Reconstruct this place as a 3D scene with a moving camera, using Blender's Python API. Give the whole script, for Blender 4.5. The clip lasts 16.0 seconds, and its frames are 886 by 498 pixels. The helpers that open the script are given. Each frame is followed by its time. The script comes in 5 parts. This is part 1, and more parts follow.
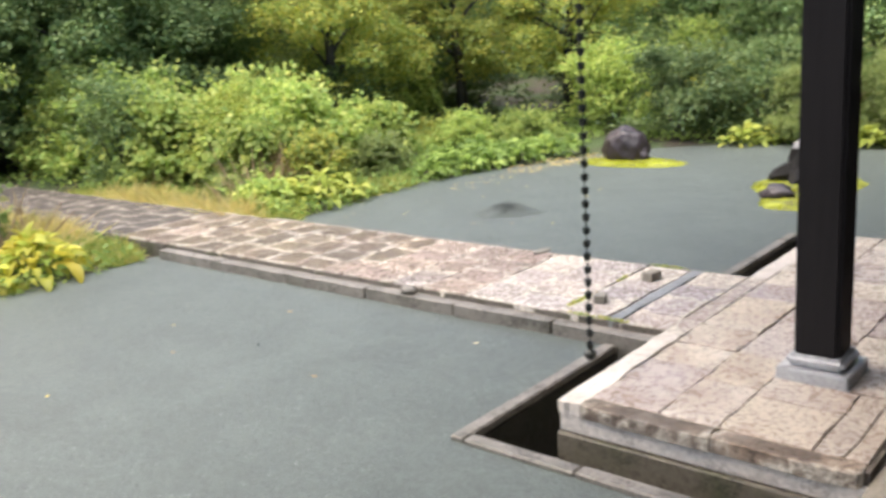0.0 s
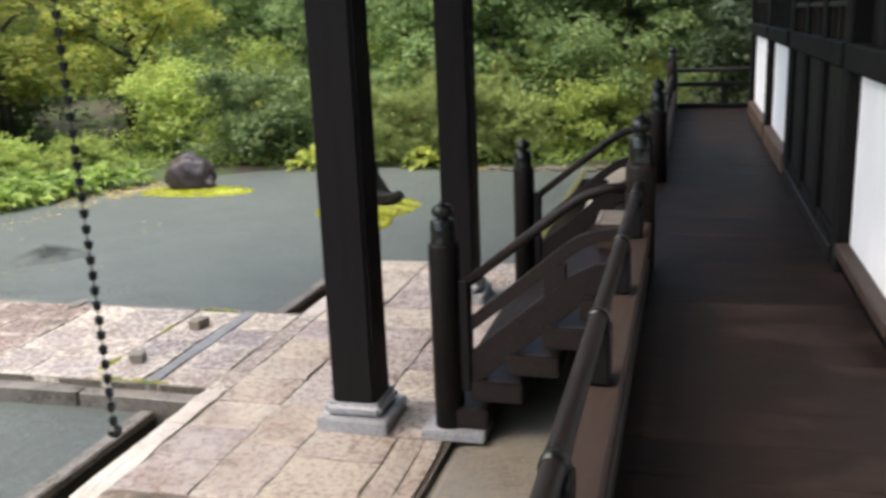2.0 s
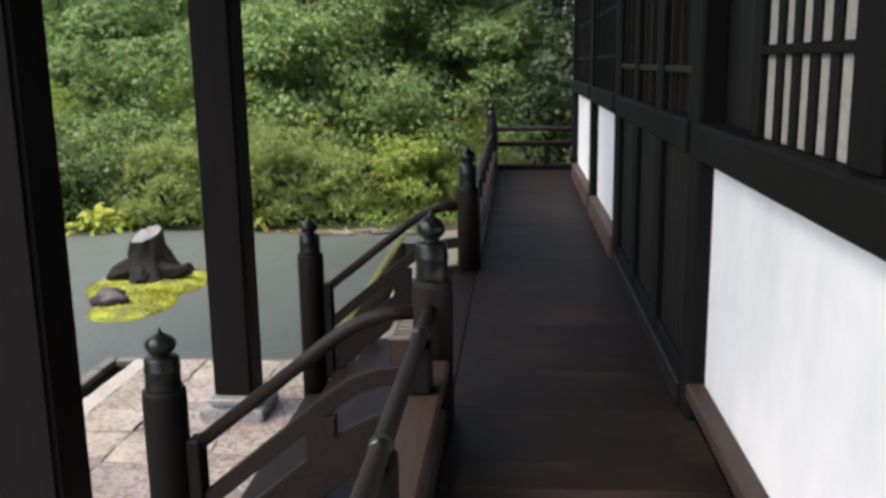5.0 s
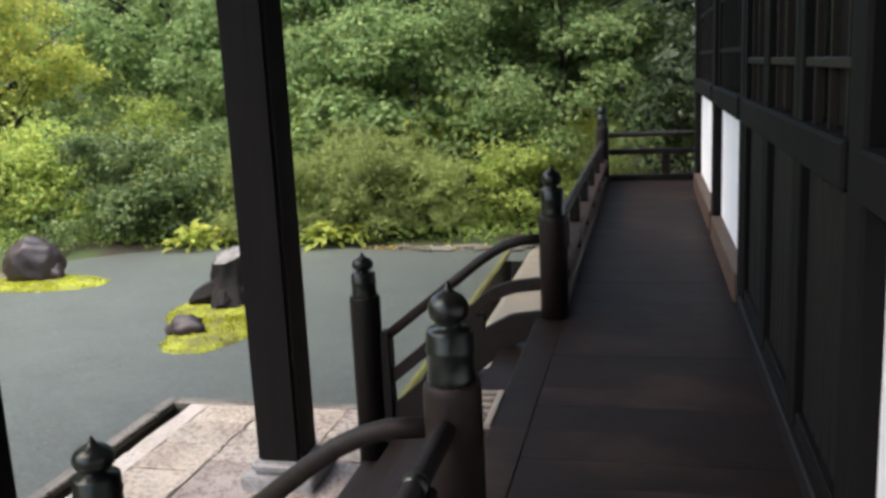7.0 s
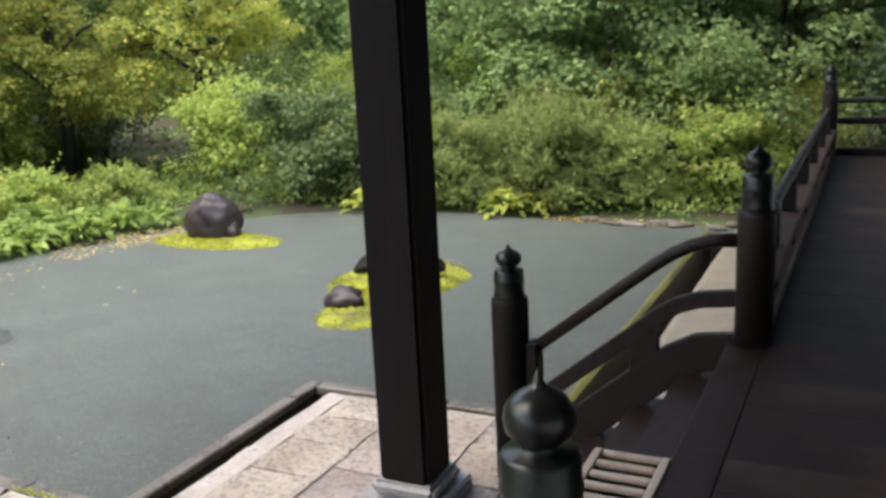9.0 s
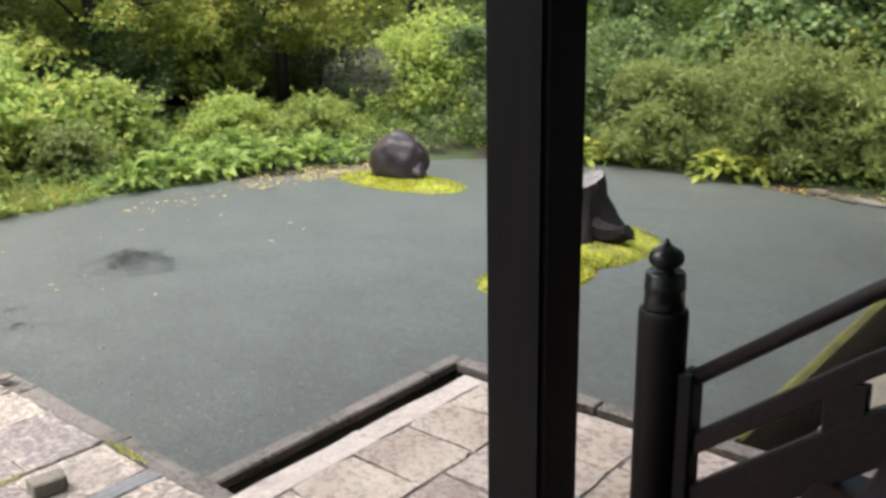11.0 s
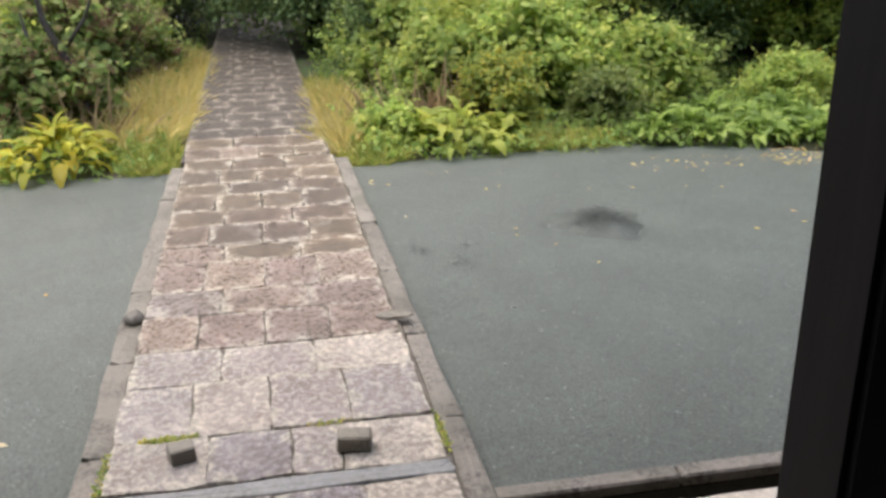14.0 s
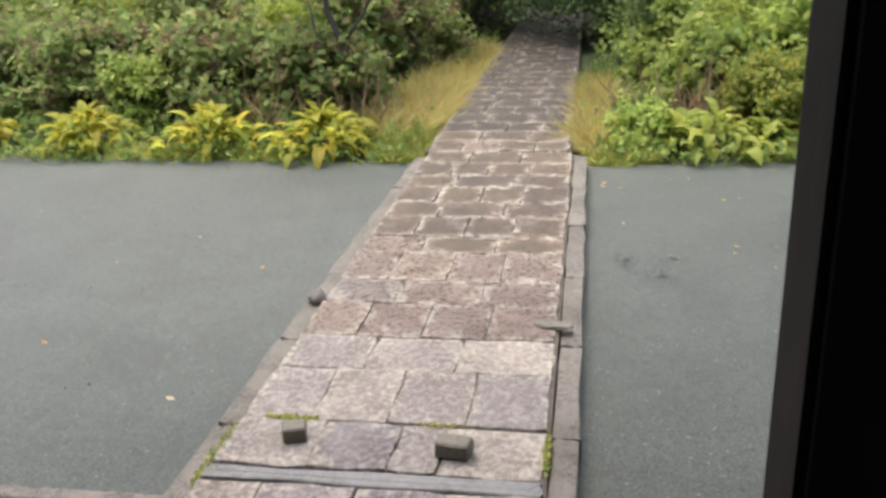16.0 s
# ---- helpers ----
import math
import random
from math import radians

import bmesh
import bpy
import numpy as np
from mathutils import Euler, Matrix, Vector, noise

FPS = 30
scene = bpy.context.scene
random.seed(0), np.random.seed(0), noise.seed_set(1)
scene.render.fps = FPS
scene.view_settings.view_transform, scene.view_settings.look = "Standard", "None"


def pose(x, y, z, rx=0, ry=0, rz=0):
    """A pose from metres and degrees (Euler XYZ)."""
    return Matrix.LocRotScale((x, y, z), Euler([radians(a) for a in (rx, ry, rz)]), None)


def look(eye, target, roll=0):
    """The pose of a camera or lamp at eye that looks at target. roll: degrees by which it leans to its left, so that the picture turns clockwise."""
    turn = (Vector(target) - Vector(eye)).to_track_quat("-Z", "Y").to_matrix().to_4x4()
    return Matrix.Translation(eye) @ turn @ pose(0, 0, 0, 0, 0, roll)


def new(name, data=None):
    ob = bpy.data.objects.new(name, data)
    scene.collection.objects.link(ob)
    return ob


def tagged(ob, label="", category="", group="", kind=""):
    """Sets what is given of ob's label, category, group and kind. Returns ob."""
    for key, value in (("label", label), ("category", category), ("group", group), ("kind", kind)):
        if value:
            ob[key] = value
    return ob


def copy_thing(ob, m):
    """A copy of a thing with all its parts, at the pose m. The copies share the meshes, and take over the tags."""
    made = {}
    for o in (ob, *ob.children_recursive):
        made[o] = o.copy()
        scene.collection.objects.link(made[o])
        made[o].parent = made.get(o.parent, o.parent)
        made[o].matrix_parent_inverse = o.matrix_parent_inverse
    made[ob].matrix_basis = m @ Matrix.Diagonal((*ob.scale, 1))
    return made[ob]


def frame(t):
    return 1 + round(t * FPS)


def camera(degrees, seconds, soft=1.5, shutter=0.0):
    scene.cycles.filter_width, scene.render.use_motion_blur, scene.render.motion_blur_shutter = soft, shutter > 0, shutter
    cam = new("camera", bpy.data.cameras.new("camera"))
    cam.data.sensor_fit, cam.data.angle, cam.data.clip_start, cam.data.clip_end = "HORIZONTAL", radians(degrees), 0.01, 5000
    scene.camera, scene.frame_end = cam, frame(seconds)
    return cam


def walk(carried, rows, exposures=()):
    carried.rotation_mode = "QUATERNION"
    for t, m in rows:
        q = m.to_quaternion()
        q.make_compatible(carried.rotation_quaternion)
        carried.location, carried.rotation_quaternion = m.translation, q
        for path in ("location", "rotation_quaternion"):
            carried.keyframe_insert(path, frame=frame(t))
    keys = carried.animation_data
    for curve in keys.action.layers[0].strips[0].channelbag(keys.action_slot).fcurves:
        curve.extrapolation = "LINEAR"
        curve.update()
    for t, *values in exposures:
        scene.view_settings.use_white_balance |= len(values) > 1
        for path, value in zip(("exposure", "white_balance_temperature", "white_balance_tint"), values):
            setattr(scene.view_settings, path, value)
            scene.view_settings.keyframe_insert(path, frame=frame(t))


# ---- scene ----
cam = camera(52.2, 16.0, soft=3.0, shutter=0.35)
PATH = [
    (0, (0.109, -7.234, 2.43), (-1.166, -5.77, 1.95), -4.2),
    (0.5, (0.194, -7.071, 2.438), (-0.941, -5.493, 1.967), -2.7),
    (1, (0.269, -6.848, 2.428), (-0.729, -5.185, 1.94), -1.4),
    (1.5, (0.277, -6.645, 2.424), (-0.509, -4.866, 1.961), -2.1),
    (2, (0.251, -6.415, 2.455), (-0.267, -4.547, 1.965), -2.4),
    (2.5, (0.264, -6.226, 2.465), (-0.096, -4.319, 1.98), -1.6),
    (3, (0.305, -5.966, 2.478), (0.093, -4.034, 2.007), -1.3),
    (3.5, (0.326, -5.75, 2.477), (0.111, -3.821, 1.994), -1.1),
    (4, (0.312, -5.502, 2.503), (0.158, -3.555, 2.071), -0.9),
    (6.5, (0.481, -3.999, 2.491), (0.16, -2.064, 2.101), -2.0),
    (7, (0.523, -3.723, 2.492), (0.08, -1.812, 2.1), -2.8),
    (7.5, (0.491, -3.413, 2.475), (-0.004, -1.518, 2.069), -2.3),
    (8, (0.48, -3.152, 2.473), (-0.142, -1.296, 2.065), -2.7),
    (10.5, (0.313, -1.887, 2.348), (-0.814, -0.335, 1.779), -1.4),
    (11, (0.264, -1.619, 2.339), (-0.977, -0.155, 1.774), -1.1),
    (11.5, (0.24, -1.358, 2.366), (-1.142, -0.026, 1.803), -1.7),
    (12, (0.237, -1.112, 2.367), (-1.292, 0.026, 1.762), -0.9),
    (12.5, (0.201, -0.948, 2.371), (-1.414, 0.055, 1.75), -0.5),
    (13, (0.135, -0.723, 2.388), (-1.578, 0.041, 1.695), -0.3),
    (13.5, (0.136, -0.476, 2.393), (-1.675, 0.043, 1.723), -0.4),
    (14, (0.12, -0.231, 2.39), (-1.727, 0.143, 1.72), -0.5),
    (14.5, (0.036, -0.009, 2.37), (-1.815, 0.266, 1.665), -0.1),
    (15, (-0.005, 0.213, 2.391), (-1.888, 0.234, 1.718), -2.0),
    (15.5, (0.018, 0.461, 2.399), (-1.853, 0.267, 1.72), -0.6),
    (16, (0.001, 0.712, 2.406), (-1.857, 0.399, 1.734), -2.1),
]
walk(cam, [(t, look(eye, target, roll)) for t, eye, target, roll in PATH],
     [(0.0, 1.85), (1.0, 1.82), (2.0, 1.7), (3.5, 1.62), (6.5, 1.75), (8.0, 1.7), (11.5, 1.6), (13.5, 1.29), (16.0, 1.17)])

# ---- world and light: overcast sky ----
world = bpy.data.worlds.new("world")
scene.world = world
world.use_nodes = True
wn = world.node_tree.nodes
sky = wn.new("ShaderNodeTexSky")
sky.sky_type = "NISHITA"
sky.sun_disc = False
sky.sun_elevation, sky.sun_rotation = radians(55), radians(250)
sky.air_density, sky.dust_density, sky.ozone_density = 1.0, 4.0, 1.0
wn["Background"].inputs[1].default_value = 0.15
world.node_tree.links.new(sky.outputs[0], wn["Background"].inputs[0])
sun = new("sun", bpy.data.lights.new("sun", "SUN"))
sun.data.energy, sun.data.angle, sun.data.color = 1.75, radians(45), (1.0, 0.95, 0.88)
sun.matrix_world = look((7, -6, 24), (0, 0, 0))


# ---- materials ----
def mat(name):
    m = bpy.data.materials.new(name)
    m.use_nodes = True
    return m, m.node_tree.nodes, m.node_tree.links, m.node_tree.nodes["Principled BSDF"]


def ramp(n, stops):
    r = n.new("ShaderNodeValToRGB")
    e = r.color_ramp.elements
    while len(e) < len(stops):
        e.new(0.5)
    for el, (p, c) in zip(e, stops):
        el.position, el.color = p, (*c, 1)
    return r


def tex(n, l, scale, detail=6.0, rough=0.6, stretch=None):
    co = n.new("ShaderNodeTexCoord")
    mp = n.new("ShaderNodeMapping")
    if stretch:
        mp.inputs["Scale"].default_value = stretch
    oi = n.new("ShaderNodeObjectInfo")
    sc = n.new("ShaderNodeVectorMath")
    sc.operation = "SCALE"
    sc.inputs[0].default_value = (31.0, 17.0, 23.0)
    l.new(oi.outputs["Random"], sc.inputs["Scale"])
    l.new(sc.outputs[0], mp.inputs["Location"])
    l.new(co.outputs["Object"], mp.inputs[0])
    t = n.new("ShaderNodeTexNoise")
    t.inputs["Scale"].default_value, t.inputs["Detail"].default_value, t.inputs["Roughness"].default_value = scale, detail, rough
    l.new(mp.outputs[0], t.inputs["Vector"])
    return t


def mixc(n, l, a, b, fac, mode="MIX"):
    m = n.new("ShaderNodeMix")
    m.data_type, m.blend_type = "RGBA", mode
    for sock, v in ((m.inputs[6], a), (m.inputs[7], b), (m.inputs[0], fac)):
        if isinstance(v, (tuple, float, int)):
            sock.default_value = (*v, 1) if isinstance(v, tuple) else v
        else:
            l.new(v, sock)
    return m.outputs[2]


def bump(n, l, bs, height, strength, dist):
    b = n.new("ShaderNodeBump")
    b.inputs["Strength"].default_value, b.inputs["Distance"].default_value = strength, dist
    l.new(height, b.inputs["Height"])
    l.new(b.outputs[0], bs.inputs["Normal"])


def wood(name, dark, light, rough=(0.35, 0.6), grain=(1, 1, 12), scale=6.0, worn=None, each=0.35):
    m, n, l, bs = mat(name)
    g = tex(n, l, scale, 8, 0.7, grain)
    big = tex(n, l, 1.6, 4, 0.6)
    r = ramp(n, [(0.3, dark), (0.7, light)])
    l.new(g.outputs[0], r.inputs[0])
    col = r.outputs[0]
    oi = n.new("ShaderNodeObjectInfo")
    col = mixc(n, l, col, mixc(n, l, dark, light, oi.outputs["Random"]), each)
    if worn:
        wr = ramp(n, [(0.52, (0, 0, 0)), (0.72, (1, 1, 1))])
        l.new(big.outputs[0], wr.inputs[0])
        col = mixc(n, l, col, worn, wr.outputs[0])
    l.new(col, bs.inputs["Base Color"])
    rr = n.new("ShaderNodeMapRange")
    rr.inputs[3].default_value, rr.inputs[4].default_value = rough
    l.new(big.outputs[0], rr.inputs[0])
    l.new(rr.outputs[0], bs.inputs["Roughness"])
    bs.inputs["Specular IOR Level"].default_value = 0.22
    bump(n, l, bs, g.outputs[0], 0.25, 0.004)
    return m


def stone(name, cols, stain, rough=(0.3, 0.65), spread=1.0, pit=1.0, relief=0.5, worn=0.0, rim=None, dress=0.0):
    m, n, l, bs = mat(name)
    oi = n.new("ShaderNodeObjectInfo")
    r = ramp(n, [(i / max(1, len(cols) - 1), c) for i, c in enumerate(cols)])
    r.color_ramp.interpolation = "LINEAR"
    l.new(oi.outputs["Random"], r.inputs[0])
    big = tex(n, l, 2.3, 5, 0.65)
    fine = tex(n, l, 26, 8, 0.7)
    grit = tex(n, l, 34, 7, 0.8)
    sr = ramp(n, [(0.44, (0, 0, 0)), (0.66, (1, 1, 1))])
    l.new(big.outputs[0], sr.inputs[0])
    fr = ramp(n, [(0.3, (0.62, 0.6, 0.58)), (0.7, (1.15, 1.13, 1.1))])
    l.new(fine.outputs[0], fr.inputs[0])
    base = mixc(n, l, r.outputs[0], stain, sr.outputs[0])
    base = mixc(n, l, r.outputs[0], base, spread * 0.75)
    if rim:
        # trodden, stained middle; paler washed edges, also carrying wet sky sheen as colour
        gc = n.new("ShaderNodeTexCoord")
        ce = n.new("ShaderNodeVectorMath")
        ce.operation = "SUBTRACT"
        ce.inputs[1].default_value = (0.5, 0.5, 0.5)
        l.new(gc.outputs["Generated"], ce.inputs[0])
        ab = n.new("ShaderNodeVectorMath")
        ab.operation = "ABSOLUTE"
        l.new(ce.outputs[0], ab.inputs[0])
        sp = n.new("ShaderNodeSeparateXYZ")
        l.new(ab.outputs[0], sp.inputs[0])
        mxn = n.new("ShaderNodeMath")
        mxn.operation = "SMOOTH_MAX"
        mxn.inputs[2].default_value = 0.2
        l.new(sp.outputs[0], mxn.inputs[0])
        l.new(sp.outputs[1], mxn.inputs[1])
        wa = n.new("ShaderNodeMath")
        wa.operation = "MULTIPLY_ADD"
        wa.inputs[1].default_value = 0.9
        l.new(tex(n, l, 6.5, 6, 0.7).outputs[0], wa.inputs[0])
        l.new(mxn.outputs[0], wa.inputs[2])
        inner = ramp(n, [(0.74, (rim[1],) * 3), (0.94, (0, 0, 0))])
        l.new(wa.outputs[0], inner.inputs[0])
        base = mixc(n, l, base, rim[0], inner.outputs[0])
        outer = ramp(n, [(0.86, (0, 0, 0)), (1.0, (rim[2],) * 3)])
        l.new(wa.outputs[0], outer.inputs[0])
        base = mixc(n, l, base, (0.58, 0.54, 0.46), outer.outputs[0])
    base = mixc(n, l, base, fr.outputs[0], 0.8, "MULTIPLY")
    if dress:
        # chisel marks: wet highlights on ridges and shade in hollows put into the colour
        chip = tex(n, l, 13, 7, 0.75)
        cr = ramp(n, [(0.36, (0.50, 0.47, 0.46)), (0.5, (1.0, 1.0, 1.0)), (0.64, (1.38, 1.38, 1.36))])
        l.new(chip.outputs[0], cr.inputs[0])
        base = mixc(n, l, base, cr.outputs[0], dress, "MULTIPLY")
    gr = ramp(n, [(0.43, (0.20, 0.165, 0.145)), (0.54, (1, 1, 1))])
    l.new(grit.outputs[0], gr.inputs[0])
    patch = tex(n, l, 4.5, 4, 0.6)
    pr = ramp(n, [(0.4, (0.15, 0.15, 0.15)), (0.6, (1, 1, 1))])
    l.new(patch.outputs[0], pr.inputs[0])
    pm = n.new("ShaderNodeMath")
    pm.operation = "MULTIPLY"
    pm.inputs[1].default_value = 0.9 * pit
    l.new(pr.outputs[0], pm.inputs[0])
    base = mixc(n, l, base, gr.outputs[0], pm.outputs[0], "MULTIPLY")
    pale = ramp(n, [(0.56, (0, 0, 0)), (0.72, (1, 1, 1))])
    l.new(tex(n, l, 3.1, 6, 0.7).outputs[0], pale.inputs[0])
    base = mixc(n, l, base, (0.62, 0.59, 0.54), mixc(n, l, (0, 0, 0), pale.outputs[0], worn)) if worn else base
    l.new(base, bs.inputs["Base Color"])
    rr = n.new("ShaderNodeMapRange")
    rr.inputs[1].default_value, rr.inputs[2].default_value = 0.3, 0.7
    rr.inputs[3].default_value, rr.inputs[4].default_value = rough
    l.new(fine.outputs[0], rr.inputs[0])
    l.new(rr.outputs[0], bs.inputs["Roughness"])
    ad = n.new("ShaderNodeMath")
    ad.operation = "MULTIPLY_ADD"
    ad.inputs[1].default_value = 0.5
    l.new(grit.outputs[0], ad.inputs[0])
    l.new(fine.outputs[0], ad.inputs[2])
    height = ad.outputs[0]
    if dress:
        ch = n.new("ShaderNodeMath")
        ch.operation = "MULTIPLY_ADD"
        ch.inputs[1].default_value = 1.6
        l.new(chip.outputs[0], ch.inputs[0])
        l.new(height, ch.inputs[2])
        height = ch.outputs[0]
    bump(n, l, bs, height, relief, 0.012)
    return m


def leafy(name, cols, rough=0.55, glow=0.55, island=True):
    """Foliage: colour by leaf, a little light passing through."""
    m, n, l, bs = mat(name)
    ge = n.new("ShaderNodeNewGeometry")
    r = ramp(n, [(i / max(1, len(cols) - 1), c) for i, c in enumerate(cols)])
    l.new(ge.outputs["Random Per Island"], r.inputs[0])
    oi = n.new("ShaderNodeObjectInfo")
    hs = n.new("ShaderNodeHueSaturation")
    mr = n.new("ShaderNodeMapRange")
    mr.inputs[3].default_value, mr.inputs[4].default_value = 0.8, 1.2
    l.new(oi.outputs["Random"], mr.inputs[0])
    l.new(mr.outputs[0], hs.inputs["Value"])
    l.new(r.outputs[0], hs.inputs["Color"])
    l.new(hs.outputs[0], bs.inputs["Base Color"])
    bs.inputs["Roughness"].default_value = rough
    bs.inputs["Specular IOR Level"].default_value = 0.3
    tr = n.new("ShaderNodeBsdfTranslucent")
    l.new(hs.outputs[0], tr.inputs[0])
    mx = n.new("ShaderNodeMixShader")
    mx.inputs[0].default_value = glow
    l.new(bs.outputs[0], mx.inputs[1])
    l.new(tr.outputs[0], mx.inputs[2])
    l.new(mx.outputs[0], n["Material Output"].inputs[0])
    return m


M = {}
# hall and porch are one timber; the hall copy carries the eaves' shade
M["pillar"] = wood("hall_timber_shaded", (0.0024, 0.0021, 0.0021), (0.0070, 0.0060, 0.0056), (0.6, 0.85), (1, 1, 0.06), 18)
M["pillar"].node_tree.nodes["Principled BSDF"].inputs["Specular IOR Level"].default_value = 0.14
M["porch"] = wood("porch_timber_lit", (0.0050, 0.0043, 0.0044), (0.0135, 0.0115, 0.0115), (0.55, 0.8), (1, 1, 0.06), 18)
M["porch"].node_tree.nodes["Principled BSDF"].inputs["Specular IOR Level"].default_value = 0.12
M["dark"] = wood("dark_wood", (0.0032, 0.0026, 0.0024), (0.0100, 0.0076, 0.0067), (0.5, 0.75), (8, 1, 8), 5)
M["rail"] = wood("rail_wood", (0.0090, 0.0064, 0.0056), (0.0280, 0.0195, 0.0165), (0.42, 0.65), (8, 1, 8), 5)
M["brown"] = wood("worn_brown_wood", (0.022, 0.0145, 0.011), (0.062, 0.042, 0.033), (0.45, 0.7), (8, 1, 8), 5)
M["sill"] = wood("sill_wood", (0.05, 0.032, 0.022), (0.13, 0.085, 0.06), (0.45, 0.7), (10, 1, 10), 5)
M["plank"] = wood("plank_wood", (0.0072, 0.0052, 0.0043), (0.0190, 0.0130, 0.0104), (0.46, 0.72), (0.7, 12, 4), 4, (0.046, 0.030, 0.024), 0.1)
M["plank"].node_tree.nodes["Principled BSDF"].inputs["Specular IOR Level"].default_value = 0.2
M["plank"].node_tree.nodes["Principled BSDF"].inputs["Specular Tint"].default_value = (1.0, 0.80, 0.68, 1.0)
M["cap"], _n, _l, _b = mat("bronze_cap")
_t = tex(_n, _l, 14)
_r = ramp(_n, [(0.3, (0.010, 0.011, 0.010)), (0.75, (0.045, 0.050, 0.046))])
_l.new(_t.outputs[0], _r.inputs[0])
_l.new(_r.outputs[0], _b.inputs["Base Color"])
_b.inputs["Metallic"].default_value, _b.inputs["Roughness"].default_value = 0.6, 0.28
M["slab"] = stone("paving_stone", [(0.500, 0.435, 0.345), (0.430, 0.380, 0.320), (0.600, 0.550, 0.460), (0.360, 0.310, 0.300), (0.460, 0.405, 0.335)], (0.25, 0.18, 0.14), (0.16, 0.44), 0.9, 0.28, 0.6, 0.3, None, 0.16)
M["path"] = stone("path_stone", [(0.420, 0.370, 0.380), (0.780, 0.720, 0.620), (0.560, 0.485, 0.440), (0.380, 0.345, 0.365), (0.740, 0.670, 0.570), (0.540, 0.475, 0.450)], (0.25, 0.20, 0.185), (0.10, 0.42), 0.75, 0.5, 1.0, 0.25, ((0.30, 0.26, 0.25), 0.3, 0.9), 0.28)
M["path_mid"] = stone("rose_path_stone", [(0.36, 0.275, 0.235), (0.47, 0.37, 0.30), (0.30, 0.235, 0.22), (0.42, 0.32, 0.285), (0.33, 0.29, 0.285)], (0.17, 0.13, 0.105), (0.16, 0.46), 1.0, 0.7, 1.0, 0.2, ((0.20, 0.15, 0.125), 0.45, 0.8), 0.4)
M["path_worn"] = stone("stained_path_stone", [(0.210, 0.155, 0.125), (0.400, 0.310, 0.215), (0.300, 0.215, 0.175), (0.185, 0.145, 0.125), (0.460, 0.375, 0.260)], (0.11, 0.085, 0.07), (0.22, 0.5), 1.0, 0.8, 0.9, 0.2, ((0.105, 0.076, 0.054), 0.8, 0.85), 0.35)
# far slabs, browner and darker: the woods' shade is put into the colour
M["path_far"] = stone("shaded_path_stone", [(0.085, 0.070, 0.056), (0.150, 0.118, 0.090), (0.110, 0.092, 0.076), (0.230, 0.185, 0.140)], (0.065, 0.055, 0.045), (0.45, 0.75), 1.0, 0.8, 0.8, 0.1, ((0.06, 0.047, 0.038), 0.9, 0.5), 0.4)
M["bar"] = stone("grey_bar_stone", [(0.20, 0.21, 0.215), (0.23, 0.235, 0.24)], (0.14, 0.14, 0.14), (0.3, 0.5), 0.6, 0.6)
M["kerb"] = stone("kerb_stone", [(0.165, 0.15, 0.128), (0.22, 0.20, 0.175)], (0.085, 0.082, 0.06), (0.4, 0.7), 1.0, 1.0, 0.5, 0.1)
M["pale"] = stone("pale_kerb_stone", [(0.506, 0.460, 0.403), (0.597, 0.552, 0.495)], (0.28, 0.24, 0.19), (0.3, 0.6), 0.6, 0.5)
M["plinth"] = stone("grey_granite", [(0.34, 0.35, 0.36), (0.40, 0.41, 0.42)], (0.22, 0.22, 0.22), (0.25, 0.45), 0.5, 0.5)
M["mossy"] = stone("mossy_stone", [(0.12, 0.105, 0.075), (0.16, 0.135, 0.10)], (0.05, 0.06, 0.02), (0.5, 0.8))
# drain bed and walls: shade of the deep recess put into a near-black colour
M["drain_shaded"] = stone("shaded_drain_mud", [(0.030, 0.028, 0.020), (0.040, 0.036, 0.026)], (0.018, 0.022, 0.010), (0.35, 0.7))
M["dull_moss"] = stone("dull_moss", [(0.15, 0.16, 0.03), (0.20, 0.20, 0.04)], (0.08, 0.08, 0.03), (0.7, 0.9), 1.0, 0.6, 1.0)
M["joint"] = stone("joint_soil", [(0.12, 0.10, 0.085), (0.14, 0.12, 0.10)], (0.07, 0.075, 0.035), (0.7, 0.9))
M["apron"] = stone("apron_mortar", [(0.185, 0.170, 0.140), (0.200, 0.184, 0.150)], (0.23, 0.20, 0.15), (0.45, 0.75), 0.9, 0.5)
M["rock"] = stone("garden_rock", [(0.030, 0.019, 0.022), (0.042, 0.028, 0.031)], (0.018, 0.013, 0.015), (0.35, 0.6))
M["bark"] = stone("wet_bark", [(0.018, 0.0145, 0.013), (0.032, 0.026, 0.022)], (0.009, 0.0075, 0.007), (0.35, 0.65))
M["grey_bark"] = stone("grey_bark", [(0.085, 0.072, 0.062), (0.11, 0.095, 0.08)], (0.045, 0.038, 0.033), (0.5, 0.8))
M["stump"] = stone("stump_bark", [(0.007, 0.006, 0.005), (0.010, 0.008, 0.007)], (0.003, 0.0028, 0.0028), (0.55, 0.8), 1.0, 1.0, 1.0)
M["stump"].node_tree.nodes["Principled BSDF"].inputs["Specular IOR Level"].default_value = 0.2
M["cut"] = stone("cut_wood", [(0.143, 0.138, 0.132), (0.165, 0.160, 0.149)], (0.17, 0.16, 0.15), (0.4, 0.6))
M["plaster"], _n, _l, _b = mat("white_plaster")
_g = tex(_n, _l, 1.5, 5, 0.6, (1, 1.3, 0.8))
_r = ramp(_n, [(0.34, (0.78, 0.81, 0.83)), (0.62, (0.93, 0.94, 0.94))])
_l.new(_g.outputs[0], _r.inputs[0])
_l.new(_r.outputs[0], _b.inputs["Base Color"])
_b.inputs["Roughness"].default_value = 0.55
